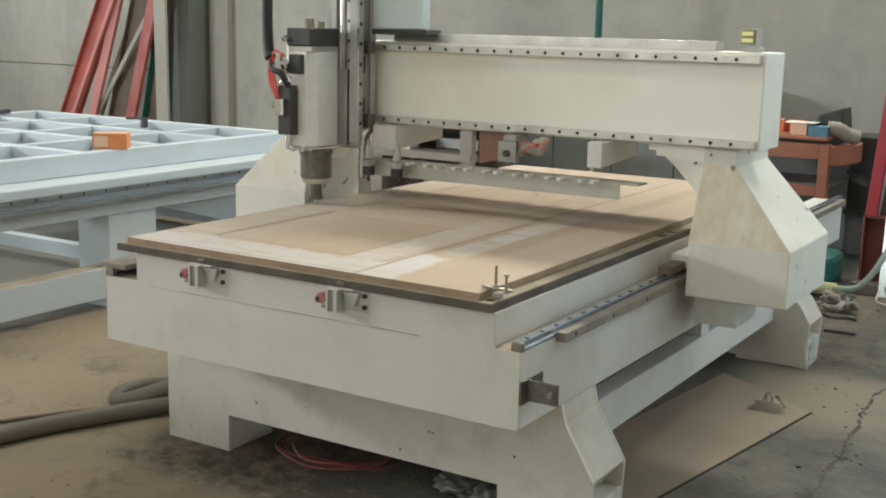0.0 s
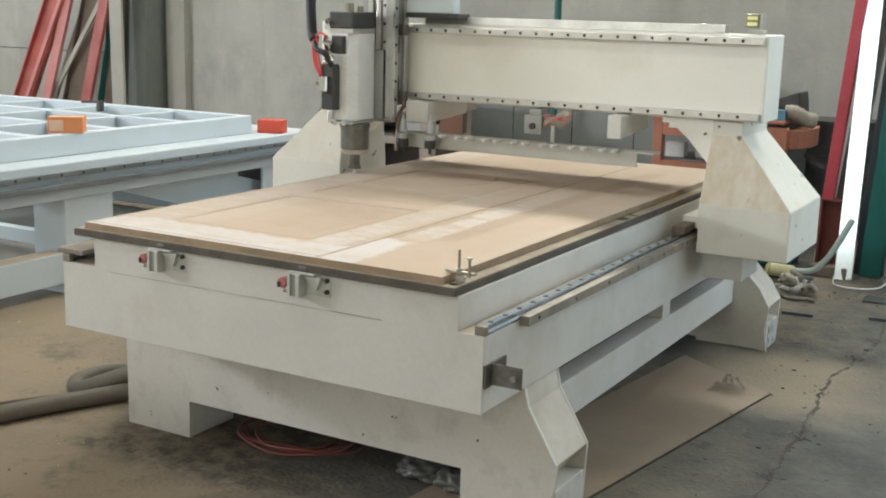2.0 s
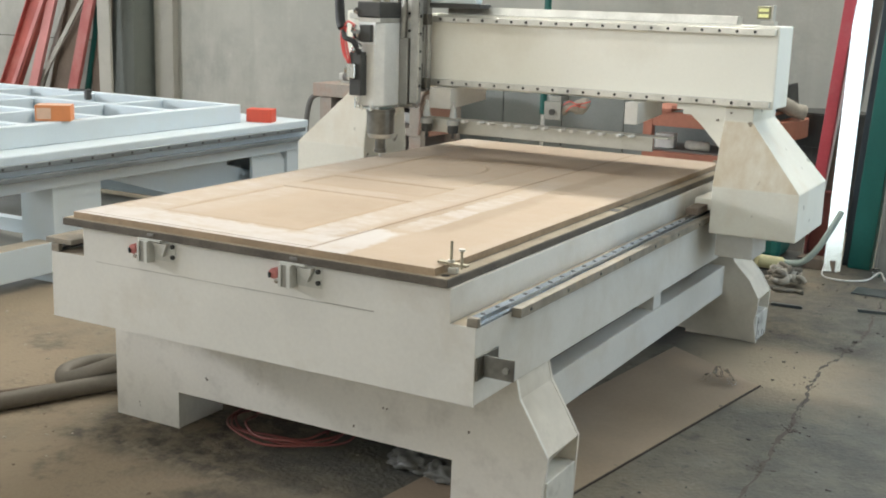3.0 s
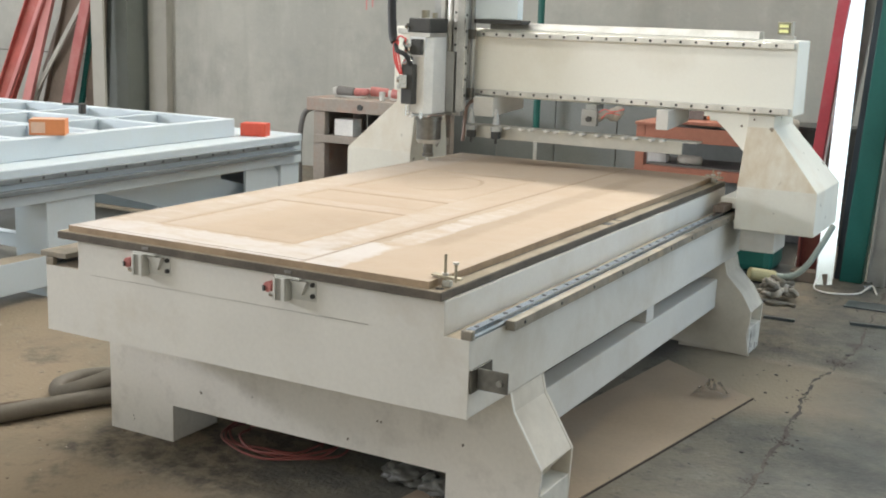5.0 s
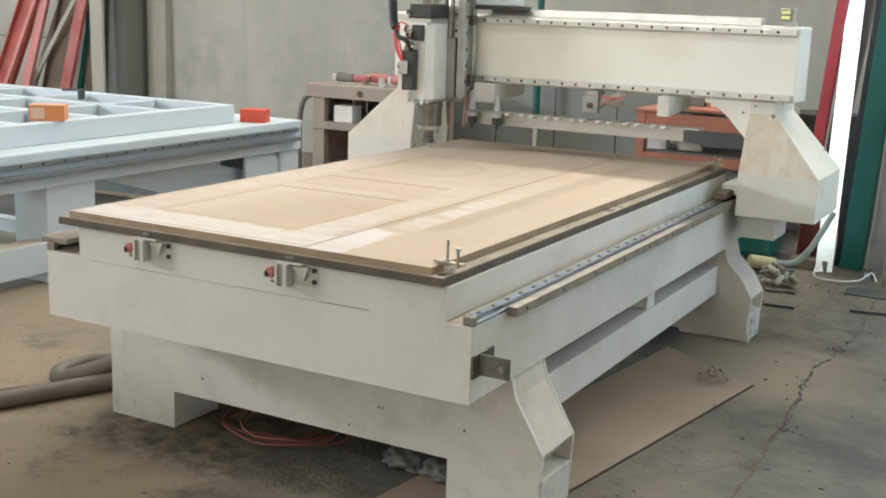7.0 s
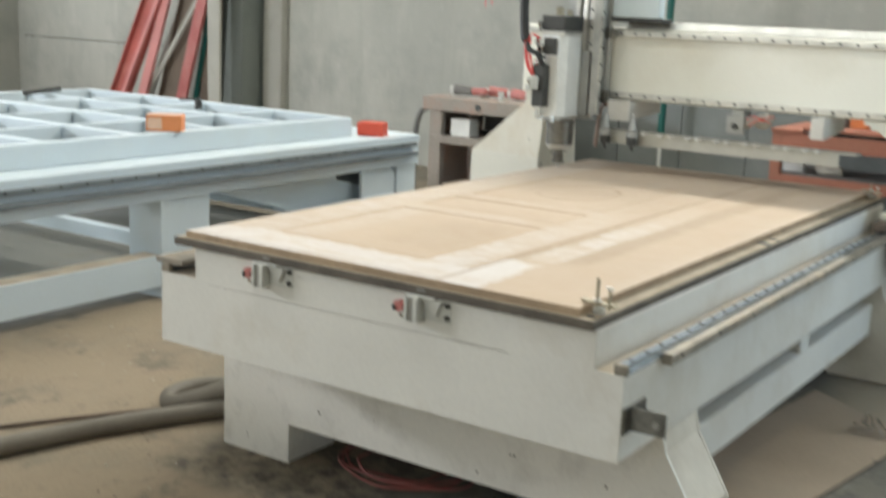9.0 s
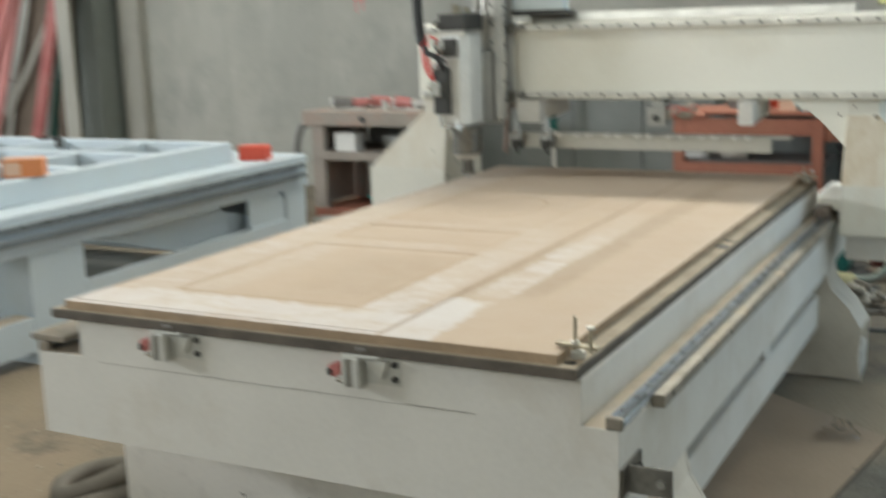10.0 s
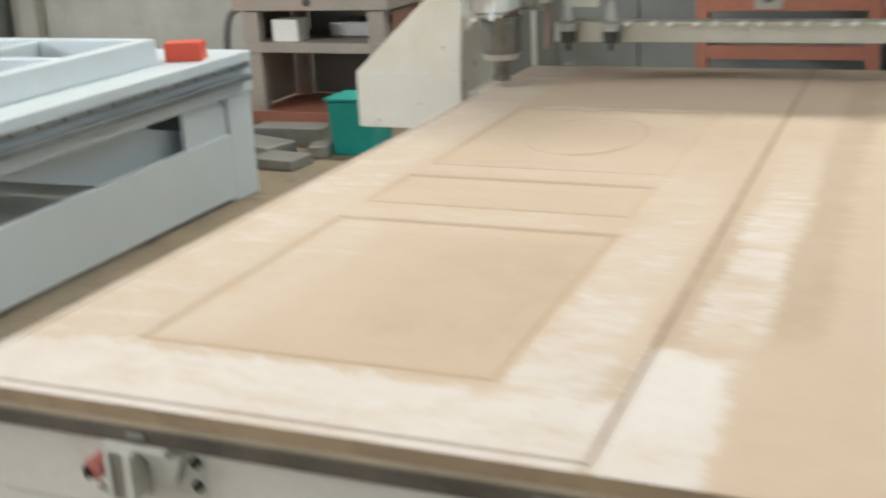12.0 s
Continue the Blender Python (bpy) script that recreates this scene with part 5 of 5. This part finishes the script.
ob = thing("workbench", "orange painted steel bench frame with a rounded end", "bench", (0.45, 4.8, 0))
for x in (0.12, 0.885):
    for y in (4.55, 5.1):
        part("leg", box(x, x + 0.058, y, y + 0.06, 0, 0.7245, 0.003), ORANGE, ob)
part("top", box(0.3, 0.93, 4.53, 5.2, 0.745, 0.765, 0.004), ORANGE, ob)
part("side_top", box(0.115, 0.2995, 4.53, 5.2, 0.725, 0.744, 0.003), ORANGE, ob)
part("apron", box(0.1785, 0.8845, 4.552, 4.572, 0.633, 0.7245, 0.003), ORANGE, ob)
part("back_panel", box(0.1, 0.96, 5.08, 5.095, 0.02, 0.7245), CABINETM, ob, "dark back panel")
part("rail", box(0.1785, 0.8845, 4.55, 4.6, 0.412, 0.474, 0.003), ORANGE, ob)
part("rail", box(0.1785, 0.8845, 4.55, 4.6, 0.1, 0.17, 0.003), ORANGE, ob)
part("shelf", box(0.12, 0.943, 4.612, 5.07, 0.46, 0.48, 0.002), SOOT, ob)
endp = [(0.931, 4.56)] + [(0.931 + 0.12 * math.sin(a), 4.86 - 0.3 * math.cos(a)) for a in [i * math.pi / 10 for i in range(11)]]
part("round_end", prism(endp, "z", 0.60, 0.71, 0.004), ORANGE, ob)
carton("carton", 0.21, 4.75, 0.4805, 0.12, 0.09, 0.09, 4, PAPER, "white carton on the orange bench's lower shelf")
cr = thing("cloth_roll", "pale rolled cloth on the orange bench's lower shelf", "cloth", (0.42, 4.72, 0.4805))
part("roll", tube([(0.36, 4.72, 0.509), (0.42, 4.70, 0.512), (0.5, 4.73, 0.507)], 0.028, 12, 5, rib=0.1), PALERAG, cr, smooth=True)
bar = thing("barrel", "dark grey oil barrel beside the bench", "barrel", (1.12, 5.25, 0))
part("body", rod((1.12, 5.25, 0), (1.12, 5.25, 0.74), 0.24, 32, bev=0.01), DARK, bar)
for z in (0.25, 0.5):
    part("hoop", rod((1.12, 5.25, z), (1.12, 5.25, z + 0.03), 0.25, 32), DARK, bar)
rg = thing("cloth_roll", "crumpled off-white cloth on the barrel", "cloth", (1.04, 4.9, 0.71))
part("roll", tube([(0.9, 4.66, 0.81), (0.95, 4.68, 0.808), (1.0, 4.72, 0.775), (1.05, 4.76, 0.76)], 0.042, 12, 5, rib=0.12), RAG, rg, smooth=True)
carton("carton", 0.55, 4.8, 0.7655, 0.1, 0.1, 0.075, 10, CARTON, "orange carton on the bench")
carton("carton", 0.66, 4.86, 0.7655, 0.1, 0.1, 0.07, -12, REDBOX, "red carton on the bench")
carton("carton", 0.44, 4.76, 0.7655, 0.1, 0.08, 0.055, 3, SOOT, "dark grey carton on the bench")
carton("carton", 0.745, 4.64, 0.7655, 0.1, 0.1, 0.07, 0, CARTONTOP, "pale carton with a paper on top")
carton("carton", 0.86, 4.62, 0.7655, 0.11, 0.1, 0.06, 5, BLUEBOX, "small blue carton on the bench")
bg = thing("tool_bag", "dark grey tool bag on the bench", "bag", (0.86, 4.85, 0.7655))
part("body", prism([(0.76, 0.7655), (0.98, 0.7655), (0.96, 0.93), (0.9, 0.91), (0.82, 0.88)], "y", 4.72, 4.95, 0.01), DARK, bg)
pw = thing("paper_sheet", "white paper lying on the carton", "paper", (0.74, 4.64, 0.838))
part("sheet", box(0.66, 0.84, 4.58, 4.72, 0.838, 0.842), PAPER, pw)

# tall cupboards behind the gantry
cab = thing("cabinet", "dark blue-grey sheet steel cabinets standing by the wall", "cabinet", (-0.4, 5.7, 0))
for i in range(4):
    x = -1.84 + i * 0.488
    part("door", box(x, x + 0.481, 5.55, 5.57, 0.06, 0.96, 0.003), CABINETM, cab)
part("body", box(-1.84, 0.11, 5.572, 5.98, 0.0, 0.98, 0.003), CABINETM, cab)
pole = thing("green_pole", "teal painted pole with a white foot before the wall", "pole", (-0.955, 5.4, 0))
part("shaft", rod((-0.955, 5.4, 0.56), (-0.955, 5.4, 6.9), 0.026, 14), GREEN, pole)
part("sleeve", rod((-0.955, 5.4, 0.0205), (-0.955, 5.4, 0.5595), 0.014, 14), PAPER, pole, "white painted lower end")
part("base", rod((-0.955, 5.4, 0), (-0.955, 5.4, 0.02), 0.07, 20), GREEN, pole)


# ---- stock leaning on the column and the pier ----
def leaning(name, a, z1, b, z2, y, w, d, mat, label, category="steel bar", top=3.2, lip=0.0, base=0.002, back=0.0):
    """A section whose middle passes x=a at height z1 and x=b at z2, from base to top; lip: depth of a channel's edges; back: how far the top leans back."""
    s = (b - a) / (z2 - z1)
    xa, xb = a + s * (base - z1), a + s * (top - z1)
    t = thing(name, label, category, (xa, y, base), "leaning stock")
    bm = prism([(xa - w / 2, base), (xa + w / 2, base), (xb + w / 2, top), (xb - w / 2, top)], "y", y, y + d, 0.003 if d > 0.008 else 0.0)
    for v in bm.verts:
        v.co.y += back * (v.co.z - base) / (top - base)
    part("bar", bm, mat, t)
    if lip:
        for o in (-w / 2, w / 2 - 0.012):
            part("edge", prism([(xa + o, base), (xa + o + 0.012, base), (xb + o + 0.012, top), (xb + o, top)], "y", y - lip, y - 0.0005), mat, t)
    return t


leaning("steel_bar", -6.71, 0.42, -6.13, 1.53, 5.50, 0.26, 0.02, RED, "wide red-oxide steel channel leaning in the corner", lip=0.04)
leaning("steel_bar", -6.395, 0.44, -6.0, 1.53, 5.48, 0.11, 0.04, PINKRED, "faded pink-red square tube leaning in the corner")
leaning("steel_bar", -6.62, 0.44, -6.02, 1.53, 5.44, 0.05, 0.03, PINKRED, "faded pink-red narrow tube leaning in the corner")
leaning("steel_bar", -6.47, 0.44, -5.93, 1.53, 5.66, 0.05, 0.03, PIERM, "off-white steel strip leaning in the corner")
leaning("steel_bar", -6.12, 0.44, -5.77, 1.53, 5.60, 0.26, 0.02, BROWN, "rusty grey-brown steel channel leaning in the corner", lip=0.04)
leaning("steel_bar", -6.07, 0.84, -5.7, 1.33, 5.53, 0.06, 0.02, PIERM, "off-white steel strip leaning in the corner", top=1.42)
leaning("steel_bar", -5.895, 0.47, -5.57, 1.53, 5.52, 0.12, 0.04, REDDISH, "dull red steel tube leaning in the corner")
leaning("steel_bar", -5.82, 0.44, -5.56, 1.53, 5.62, 0.05, 0.04, GREEN, "dark green steel tube leaning in the corner")
leaning("board", -5.66, 0.44, -5.59, 1.53, 5.64, 0.22, 0.03, BROWN, "grey-brown board leaning on the column", "plank")
leaning("board", -5.43, 0.45, -5.44, 1.53, 5.48, 0.15, 0.03, PIERM, "pale grey plank leaning on the column", "plank")
leaning("steel_bar", 1.331, 0.699, 1.389, 1.5, 4.05, 0.06, 0.05, CRIMSON, "red steel tube leaning on the storage rack", base=0.4055)
leaning("steel_bar", 1.349, 0.823, 1.416, 1.503, 4.14, 0.05, 0.03, PAPER, "pale grey strip leaning on the storage rack")
leaning("steel_bar", 1.377, 0.744, 1.452, 1.5, 4.19, 0.055, 0.04, BROWN, "rusty steel strip leaning on the storage rack")
leaning("steel_bar", 1.40, 0.71, 1.475, 1.43, 4.26, 0.08, 0.04, GREYMETAL, "grey steel strip leaning on the storage rack")
shine = leaning("sheet", 1.455, 0.0, 1.5206, 1.09, 3.9, 0.092, 0.006, MIRRORED, "polished bright steel strip leaning on the storage rack", "sheet", back=0.4)
shine.rotation_euler[2] = radians(29)
leaning("steel_bar", 1.49, 0.0, 1.56, 1.39, 4.1, 0.04, 0.03, NAVY, "dark blue-grey steel strip leaning on the storage rack")
leaning("steel_bar", 1.566, 0.0, 1.642, 1.48, 4.05, 0.117, 0.1, GREEN, "dark teal box section leaning on the storage rack")
leaning("steel_bar", 1.698, 0.0, 1.751, 1.48, 4.02, 0.094, 0.06, GREYMETAL, "grey steel section leaning on the storage rack", lip=0.015)

rc = thing("steel_channel", "dark red steel channel stub standing under the leaning tube", "steel bar", (1.34, 4.08, 0))
part("web", box(1.275, 1.405, 4.09, 4.105, 0.0, 0.405, 0.002), TUBERED, rc)
for x in (1.275, 1.393):
    part("flange", box(x, x + 0.012, 4.035, 4.0895, 0.0, 0.405, 0.002), TUBERED, rc)
part("cap", box(1.2875, 1.3925, 4.04, 4.0895, 0.395, 0.405), TUBERED, rc)
jar = thing("glass_jar", "small clear glass jar on the floor", "jar", (1.68, 3.92, 0))
part("jar", rod((1.68, 3.92, 0.001), (1.68, 3.92, 0.045), 0.021, 18, bev=0.004), CLEAR, jar, smooth=True)
part("rim", rod((1.68, 3.92, 0.0455), (1.68, 3.92, 0.05), 0.019, 18), CHROME, jar)

# ---- on the floor ----
sheet = bmesh.new()
a = Vector((1.622, 1.748))
u, v = Vector((-0.159, -0.987)), Vector((-0.985, 0.174))
cs4 = [a, a + u * 2.0, a + u * 2.0 + v * 0.36, Vector((1.2, 2.05))]
prism([tuple(p) for p in cs4], "z", 0.0005, 0.004, bm=sheet)
hb = thing("hardboard", "brown hardboard sheet lying on the floor under the machine", "board", (1.2, 1.2, 0))
part("sheet", sheet, BOARD, hb)
e0, e1 = a + u * 0.0, a + u * 2.0
part("edge", beam((e0.x + 0.004, e0.y, 0.004), (e1.x + 0.004, e1.y, 0.003), 0.005, 0.005), EDGE, hb, "dark curled edge")
for x0, y0, x1, y1 in ((1.36, 2.99, 1.5, 3.0), (1.73, 3.11, 2.1, 3.17)):
    fb = thing("flat_bar", "short rusty flat bar on the floor", "steel bar", (x0, y0, 0), "flat bars")
    part("bar", beam((x0, y0, 0.007), (x1, y1, 0.007), 0.025, 0.012), DARKRAIL, fb)
film_ = thing("plastic_wrapper", "crumpled clear plastic wrapper on the board", "wrapper", (1.5, 1.72, 0.004))
fb_ = bmesh.new()
wr = random.Random(4)
for k in range(10):
    for q in range(7):
        lift = math.sin(math.pi * k / 9) * math.sin(math.pi * q / 6)
        fb_.verts.new((1.42 + 0.014 * k + wr.uniform(-0.005, 0.005), 1.65 + 0.016 * q + wr.uniform(-0.005, 0.005), 0.006 + lift * (0.025 + wr.uniform(0.0, 0.05))))
fb_.verts.ensure_lookup_table()
for k in range(9):
    for q in range(6):
        fb_.faces.new([fb_.verts[k * 7 + q], fb_.verts[k * 7 + q + 1], fb_.verts[k * 7 + q + 8], fb_.verts[k * 7 + q + 7]])
part("film", fb_, CLEAR, film_)
rope = thing("cloth_heap", "heap of knotted grey-beige rags on the floor", "rags", (1.32, 3.45, 0))
rr_ = random.Random(21)
for i in range(30):
    cx_, cy_ = rr_.gauss(1.31, 0.035), rr_.gauss(3.42, 0.035)
    top_ = 0.09 * math.exp(-((cx_ - 1.31) ** 2 + (cy_ - 3.42) ** 2) / 0.006)
    pts = [(cx_ + rr_.uniform(-0.055, 0.055), cy_ + rr_.uniform(-0.05, 0.05), 0.014 + top_ * rr_.uniform(0.3, 1.0)) for _ in range(5)]
    part("rag", tube(pts, rr_.uniform(0.007, 0.015), 7, 5, rib=0.2), (RAG, RAG, HOSE, PALERAG)[i % 4], rope, smooth=True)
for x0, y0 in ((1.22, 3.3), (1.3, 3.28)):
    part("rag", tube([(x0, y0, 0.01), (x0 + 0.05, y0 - 0.02, 0.014), (x0 + 0.1, y0 + 0.015, 0.012), (x0 + 0.14, y0, 0.01)], 0.009, 7, 5, rib=0.2), HOSE, rope, smooth=True)
br = thing("brick", "dusty brown brick on the floor", "brick", (1.37, 3.95, 0))
part("body", box(1.27, 1.47, 3.9, 4.0, 0.0, 0.06, 0.006), BRICKM, br)
dc = thing("dust_collector", "dark teal vacuum pump with a cream hose end", "machine", (1.2, 3.9, 0))
part("body", box(0.98, 1.2, 3.75, 4.05, 0.05, 0.21, 0.04), GREEN, dc)
part("base", box(1.0, 1.3, 3.72, 4.1, 0.0, 0.049, 0.01), DARK, dc)
part("hose_end", rod((1.12, 3.62, 0.07), (1.24, 3.7, 0.05), 0.035, 16, bev=0.006), YELLOW, dc)
part("hose", tube([(1.22, 3.69, 0.06), (1.33, 3.7, 0.07), (1.4, 3.72, 0.14), (1.45, 3.76, 0.24), (1.49, 3.82, 0.34)], 0.016, 10, 8), CONDUIT, dc, "pale green hose", smooth=True)
tb = thing("teal_bin", "teal plastic bin standing on the floor", "bin", (-1.45, 4.1, 0))
part("body", prism([(-1.56, 0.0), (-1.34, 0.0), (-1.32, 0.27), (-1.58, 0.27)], "y", 4.0, 4.22, 0.006), TEAL, tb)
part("lip", box(-1.59, -1.31, 3.99, 4.23, 0.2705, 0.285, 0.003), TEAL, tb)
for i, (x, y, w, d, h) in enumerate(((-1.95, 3.95, 0.34, 0.2, 0.07), (-1.72, 3.75, 0.26, 0.18, 0.05), (-1.9, 4.2, 0.4, 0.16, 0.1), (-1.62, 3.98, 0.1, 0.14, 0.06))):
    sl = thing("steel_block", "grey dusty steel block lying on the floor", "steel block", (x, y, 0), "steel blocks")
    part("body", box(x - w / 2, x + w / 2, y - d / 2, y + d / 2, 0, h, 0.006), GREYMETAL, sl)
    sl.rotation_euler[2] = radians(12 * i - 20)
cb = thing("cable", "loose pale cable on the floor", "cable", (1.6, 3.8, 0))
part("cable", tube([(1.42, 3.92, 0.05), (1.43, 3.78, 0.006), (1.5, 3.7, 0.006), (1.6, 3.72, 0.006), (1.66, 3.8, 0.006), (1.7, 3.9, 0.03), (1.74, 3.82, 0.006)], 0.0045, 7, 8), PAPER, cb, smooth=True)

fp = thing("floor_plate", "flat grey steel plate lying on the floor", "steel plate", (1.72, 3.55, 0))
part("plate", box(1.64, 1.95, 3.45, 3.6, 0.001, 0.008, 0.001), DARKRAIL, fp)
for (x, y, w) in ((0.95, 0.4, 0.08), (1.07, 0.37, 0.06)):
    pb_ = bmesh.new()
    bmesh.ops.create_icosphere(pb_, subdivisions=4, radius=1.0)
    for v_ in pb_.verts:
        k = 1 + 0.45 * noise.noise(v_.co * 2.3 + Vector((x * 9, y, 0))) + 0.22 * abs(noise.noise(v_.co * 6.1))
        v_.co = Vector((x + v_.co.x * w * k, y + v_.co.y * w * 0.7 * k, max(0.001, 0.02 + v_.co.z * 0.032 * k)))
    solo("plastic_bag", pb_, BAG, "crumpled pale grey plastic bag under the machine", "bag", group="plastic bags", smooth=True)

hs = thing("hose", "thick grey-brown suction hose coiled on the floor", "hose", (-0.6, 0.3, 0))
part("tube", tube([(-0.9, -1.36, 0.031), (-0.6, -0.56, 0.031), (-0.455, -0.055, 0.031), (-0.38, 0.145, 0.031), (-0.31, 0.3, 0.031), (-0.215, 0.46, 0.04), (-0.15, 0.56, 0.06), (-0.24, 0.64, 0.045), (-0.375, 0.61, 0.031), (-0.48, 0.51, 0.031), (-0.485, 0.39, 0.031), (-0.415, 0.325, 0.031), (-0.335, 0.36, 0.06), (-0.235, 0.46, 0.1), (-0.15, 0.54, 0.1)], 0.03, 14, 10), HOSE, hs, smooth=True)
part("cord", tube([(-0.95, -0.5, 0.008), (-0.72, -0.15, 0.008), (-0.599, 0.075, 0.008), (-0.52, 0.21, 0.008), (-0.447, 0.323, 0.008), (-0.4, 0.42, 0.008)], 0.007, 7, 8), BROWN, hs, smooth=True)
rt = thing("red_tube", "coil of thin red air tube under the machine", "tube", (0.45, 0.42, 0))
for i in range(4):
    cx_, cy_, r0, h0 = 0.42 + 0.03 * i, 0.46 - 0.02 * i, 0.13 + 0.02 * (i % 3), 0.006 + 0.008 * i
    part("loop", tube([(cx_ + r0 * 1.3 * math.cos(k * 0.7 + i), cy_ + r0 * math.sin(k * 0.7 + i), h0 + 0.01 * (k % 2)) for k in range(10)], 0.004, 6, 6), TUBERED, rt, smooth=True)


# ---- litter ----
def litter(name, n, area_, size, mat, label, seed):
    rnd = random.Random(seed)
    bm = bmesh.new()
    for _ in range(n):
        x, y = rnd.uniform(*area_[0]), rnd.uniform(*area_[1])
        s = size * rnd.uniform(0.3, 1.4)
        m = Matrix.Translation((x, y, s * 0.25 + 0.001)) @ pose(0, 0, 0, rnd.uniform(-15, 15), rnd.uniform(-15, 15), rnd.uniform(0, 360)) @ Matrix.Diagonal((s * rnd.uniform(0.5, 2.2), s * 0.6, s * 0.4, 1))
        bmesh.ops.create_cube(bm, size=1.0, matrix=m)
    return solo(name, bm, mat, label, "litter", "stuff")


litter("wood_chips", 300, ((-1.6, 2.6), (-1.2, 0.4)), 0.006, BROWN, "dark wood chips strewn over the floor", 3)
litter("floor_debris", 200, ((1.45, 2.8), (0.3, 4.4)), 0.007, DARK, "dark crumbs of debris strewn over the floor", 5)
rnd = random.Random(11)
cc = bmesh.new()
for _ in range(220):
    (xa, ya), (xb, yb) = rnd.choice(list(zip(CRACK, CRACK[1:])))
    t = rnd.random()
    sp_, s = (0.022, 0.005) if rnd.random() < 0.35 else (0.007, 0.0035)
    p = rnd.choice(((1.804, 2.405), (1.804, 2.405), (1.815, 1.36), (1.82, 0.97), (1.77, 1.87))) if sp_ > 0.02 else (xa + (xb - xa) * t, ya + (yb - ya) * t)
    s *= rnd.uniform(0.4, 1.5)
    bmesh.ops.create_cube(cc, size=1.0, matrix=Matrix.Translation((rnd.gauss(p[0], sp_), rnd.gauss(p[1], sp_), s * 0.12 + 0.001)) @ pose(0, 0, 0, rnd.uniform(-10, 10), 0, rnd.uniform(0, 360)) @ Matrix.Diagonal((s * rnd.uniform(0.6, 2), s, s * 0.3, 1)))
solo("concrete_crumbs", cc, SEAM, "dark crumbs of broken concrete along the crack", "litter", "stuff")
litter("sawdust_lumps", 150, ((-1.4, 0.0), (-0.8, 1.6)), 0.006, RAG, "pale sawdust lumps strewn over the floor", 8)


def motions():
    walk(gantry, [(0.0, pose(0, 1.0, 0)), (0.5, pose(0, 1.122, 0)), (1.0, pose(0, 1.244, 0)), (1.5, pose(0, 1.367, 0)), (2.0, pose(0, 1.495, 0)), (2.5, pose(0, 1.627, 0)), (3.0, pose(0, 1.75, 0)),
                  (4.0, pose(0, 1.998, 0)), (4.7, pose(0, 2.165, 0)), (5.0, pose(0, 2.198, 0)), (5.4, pose(0, 2.2, 0)), (8.0, pose(0, 2.2, 0)), (12.0, pose(0, 2.2, 0))])


motions()
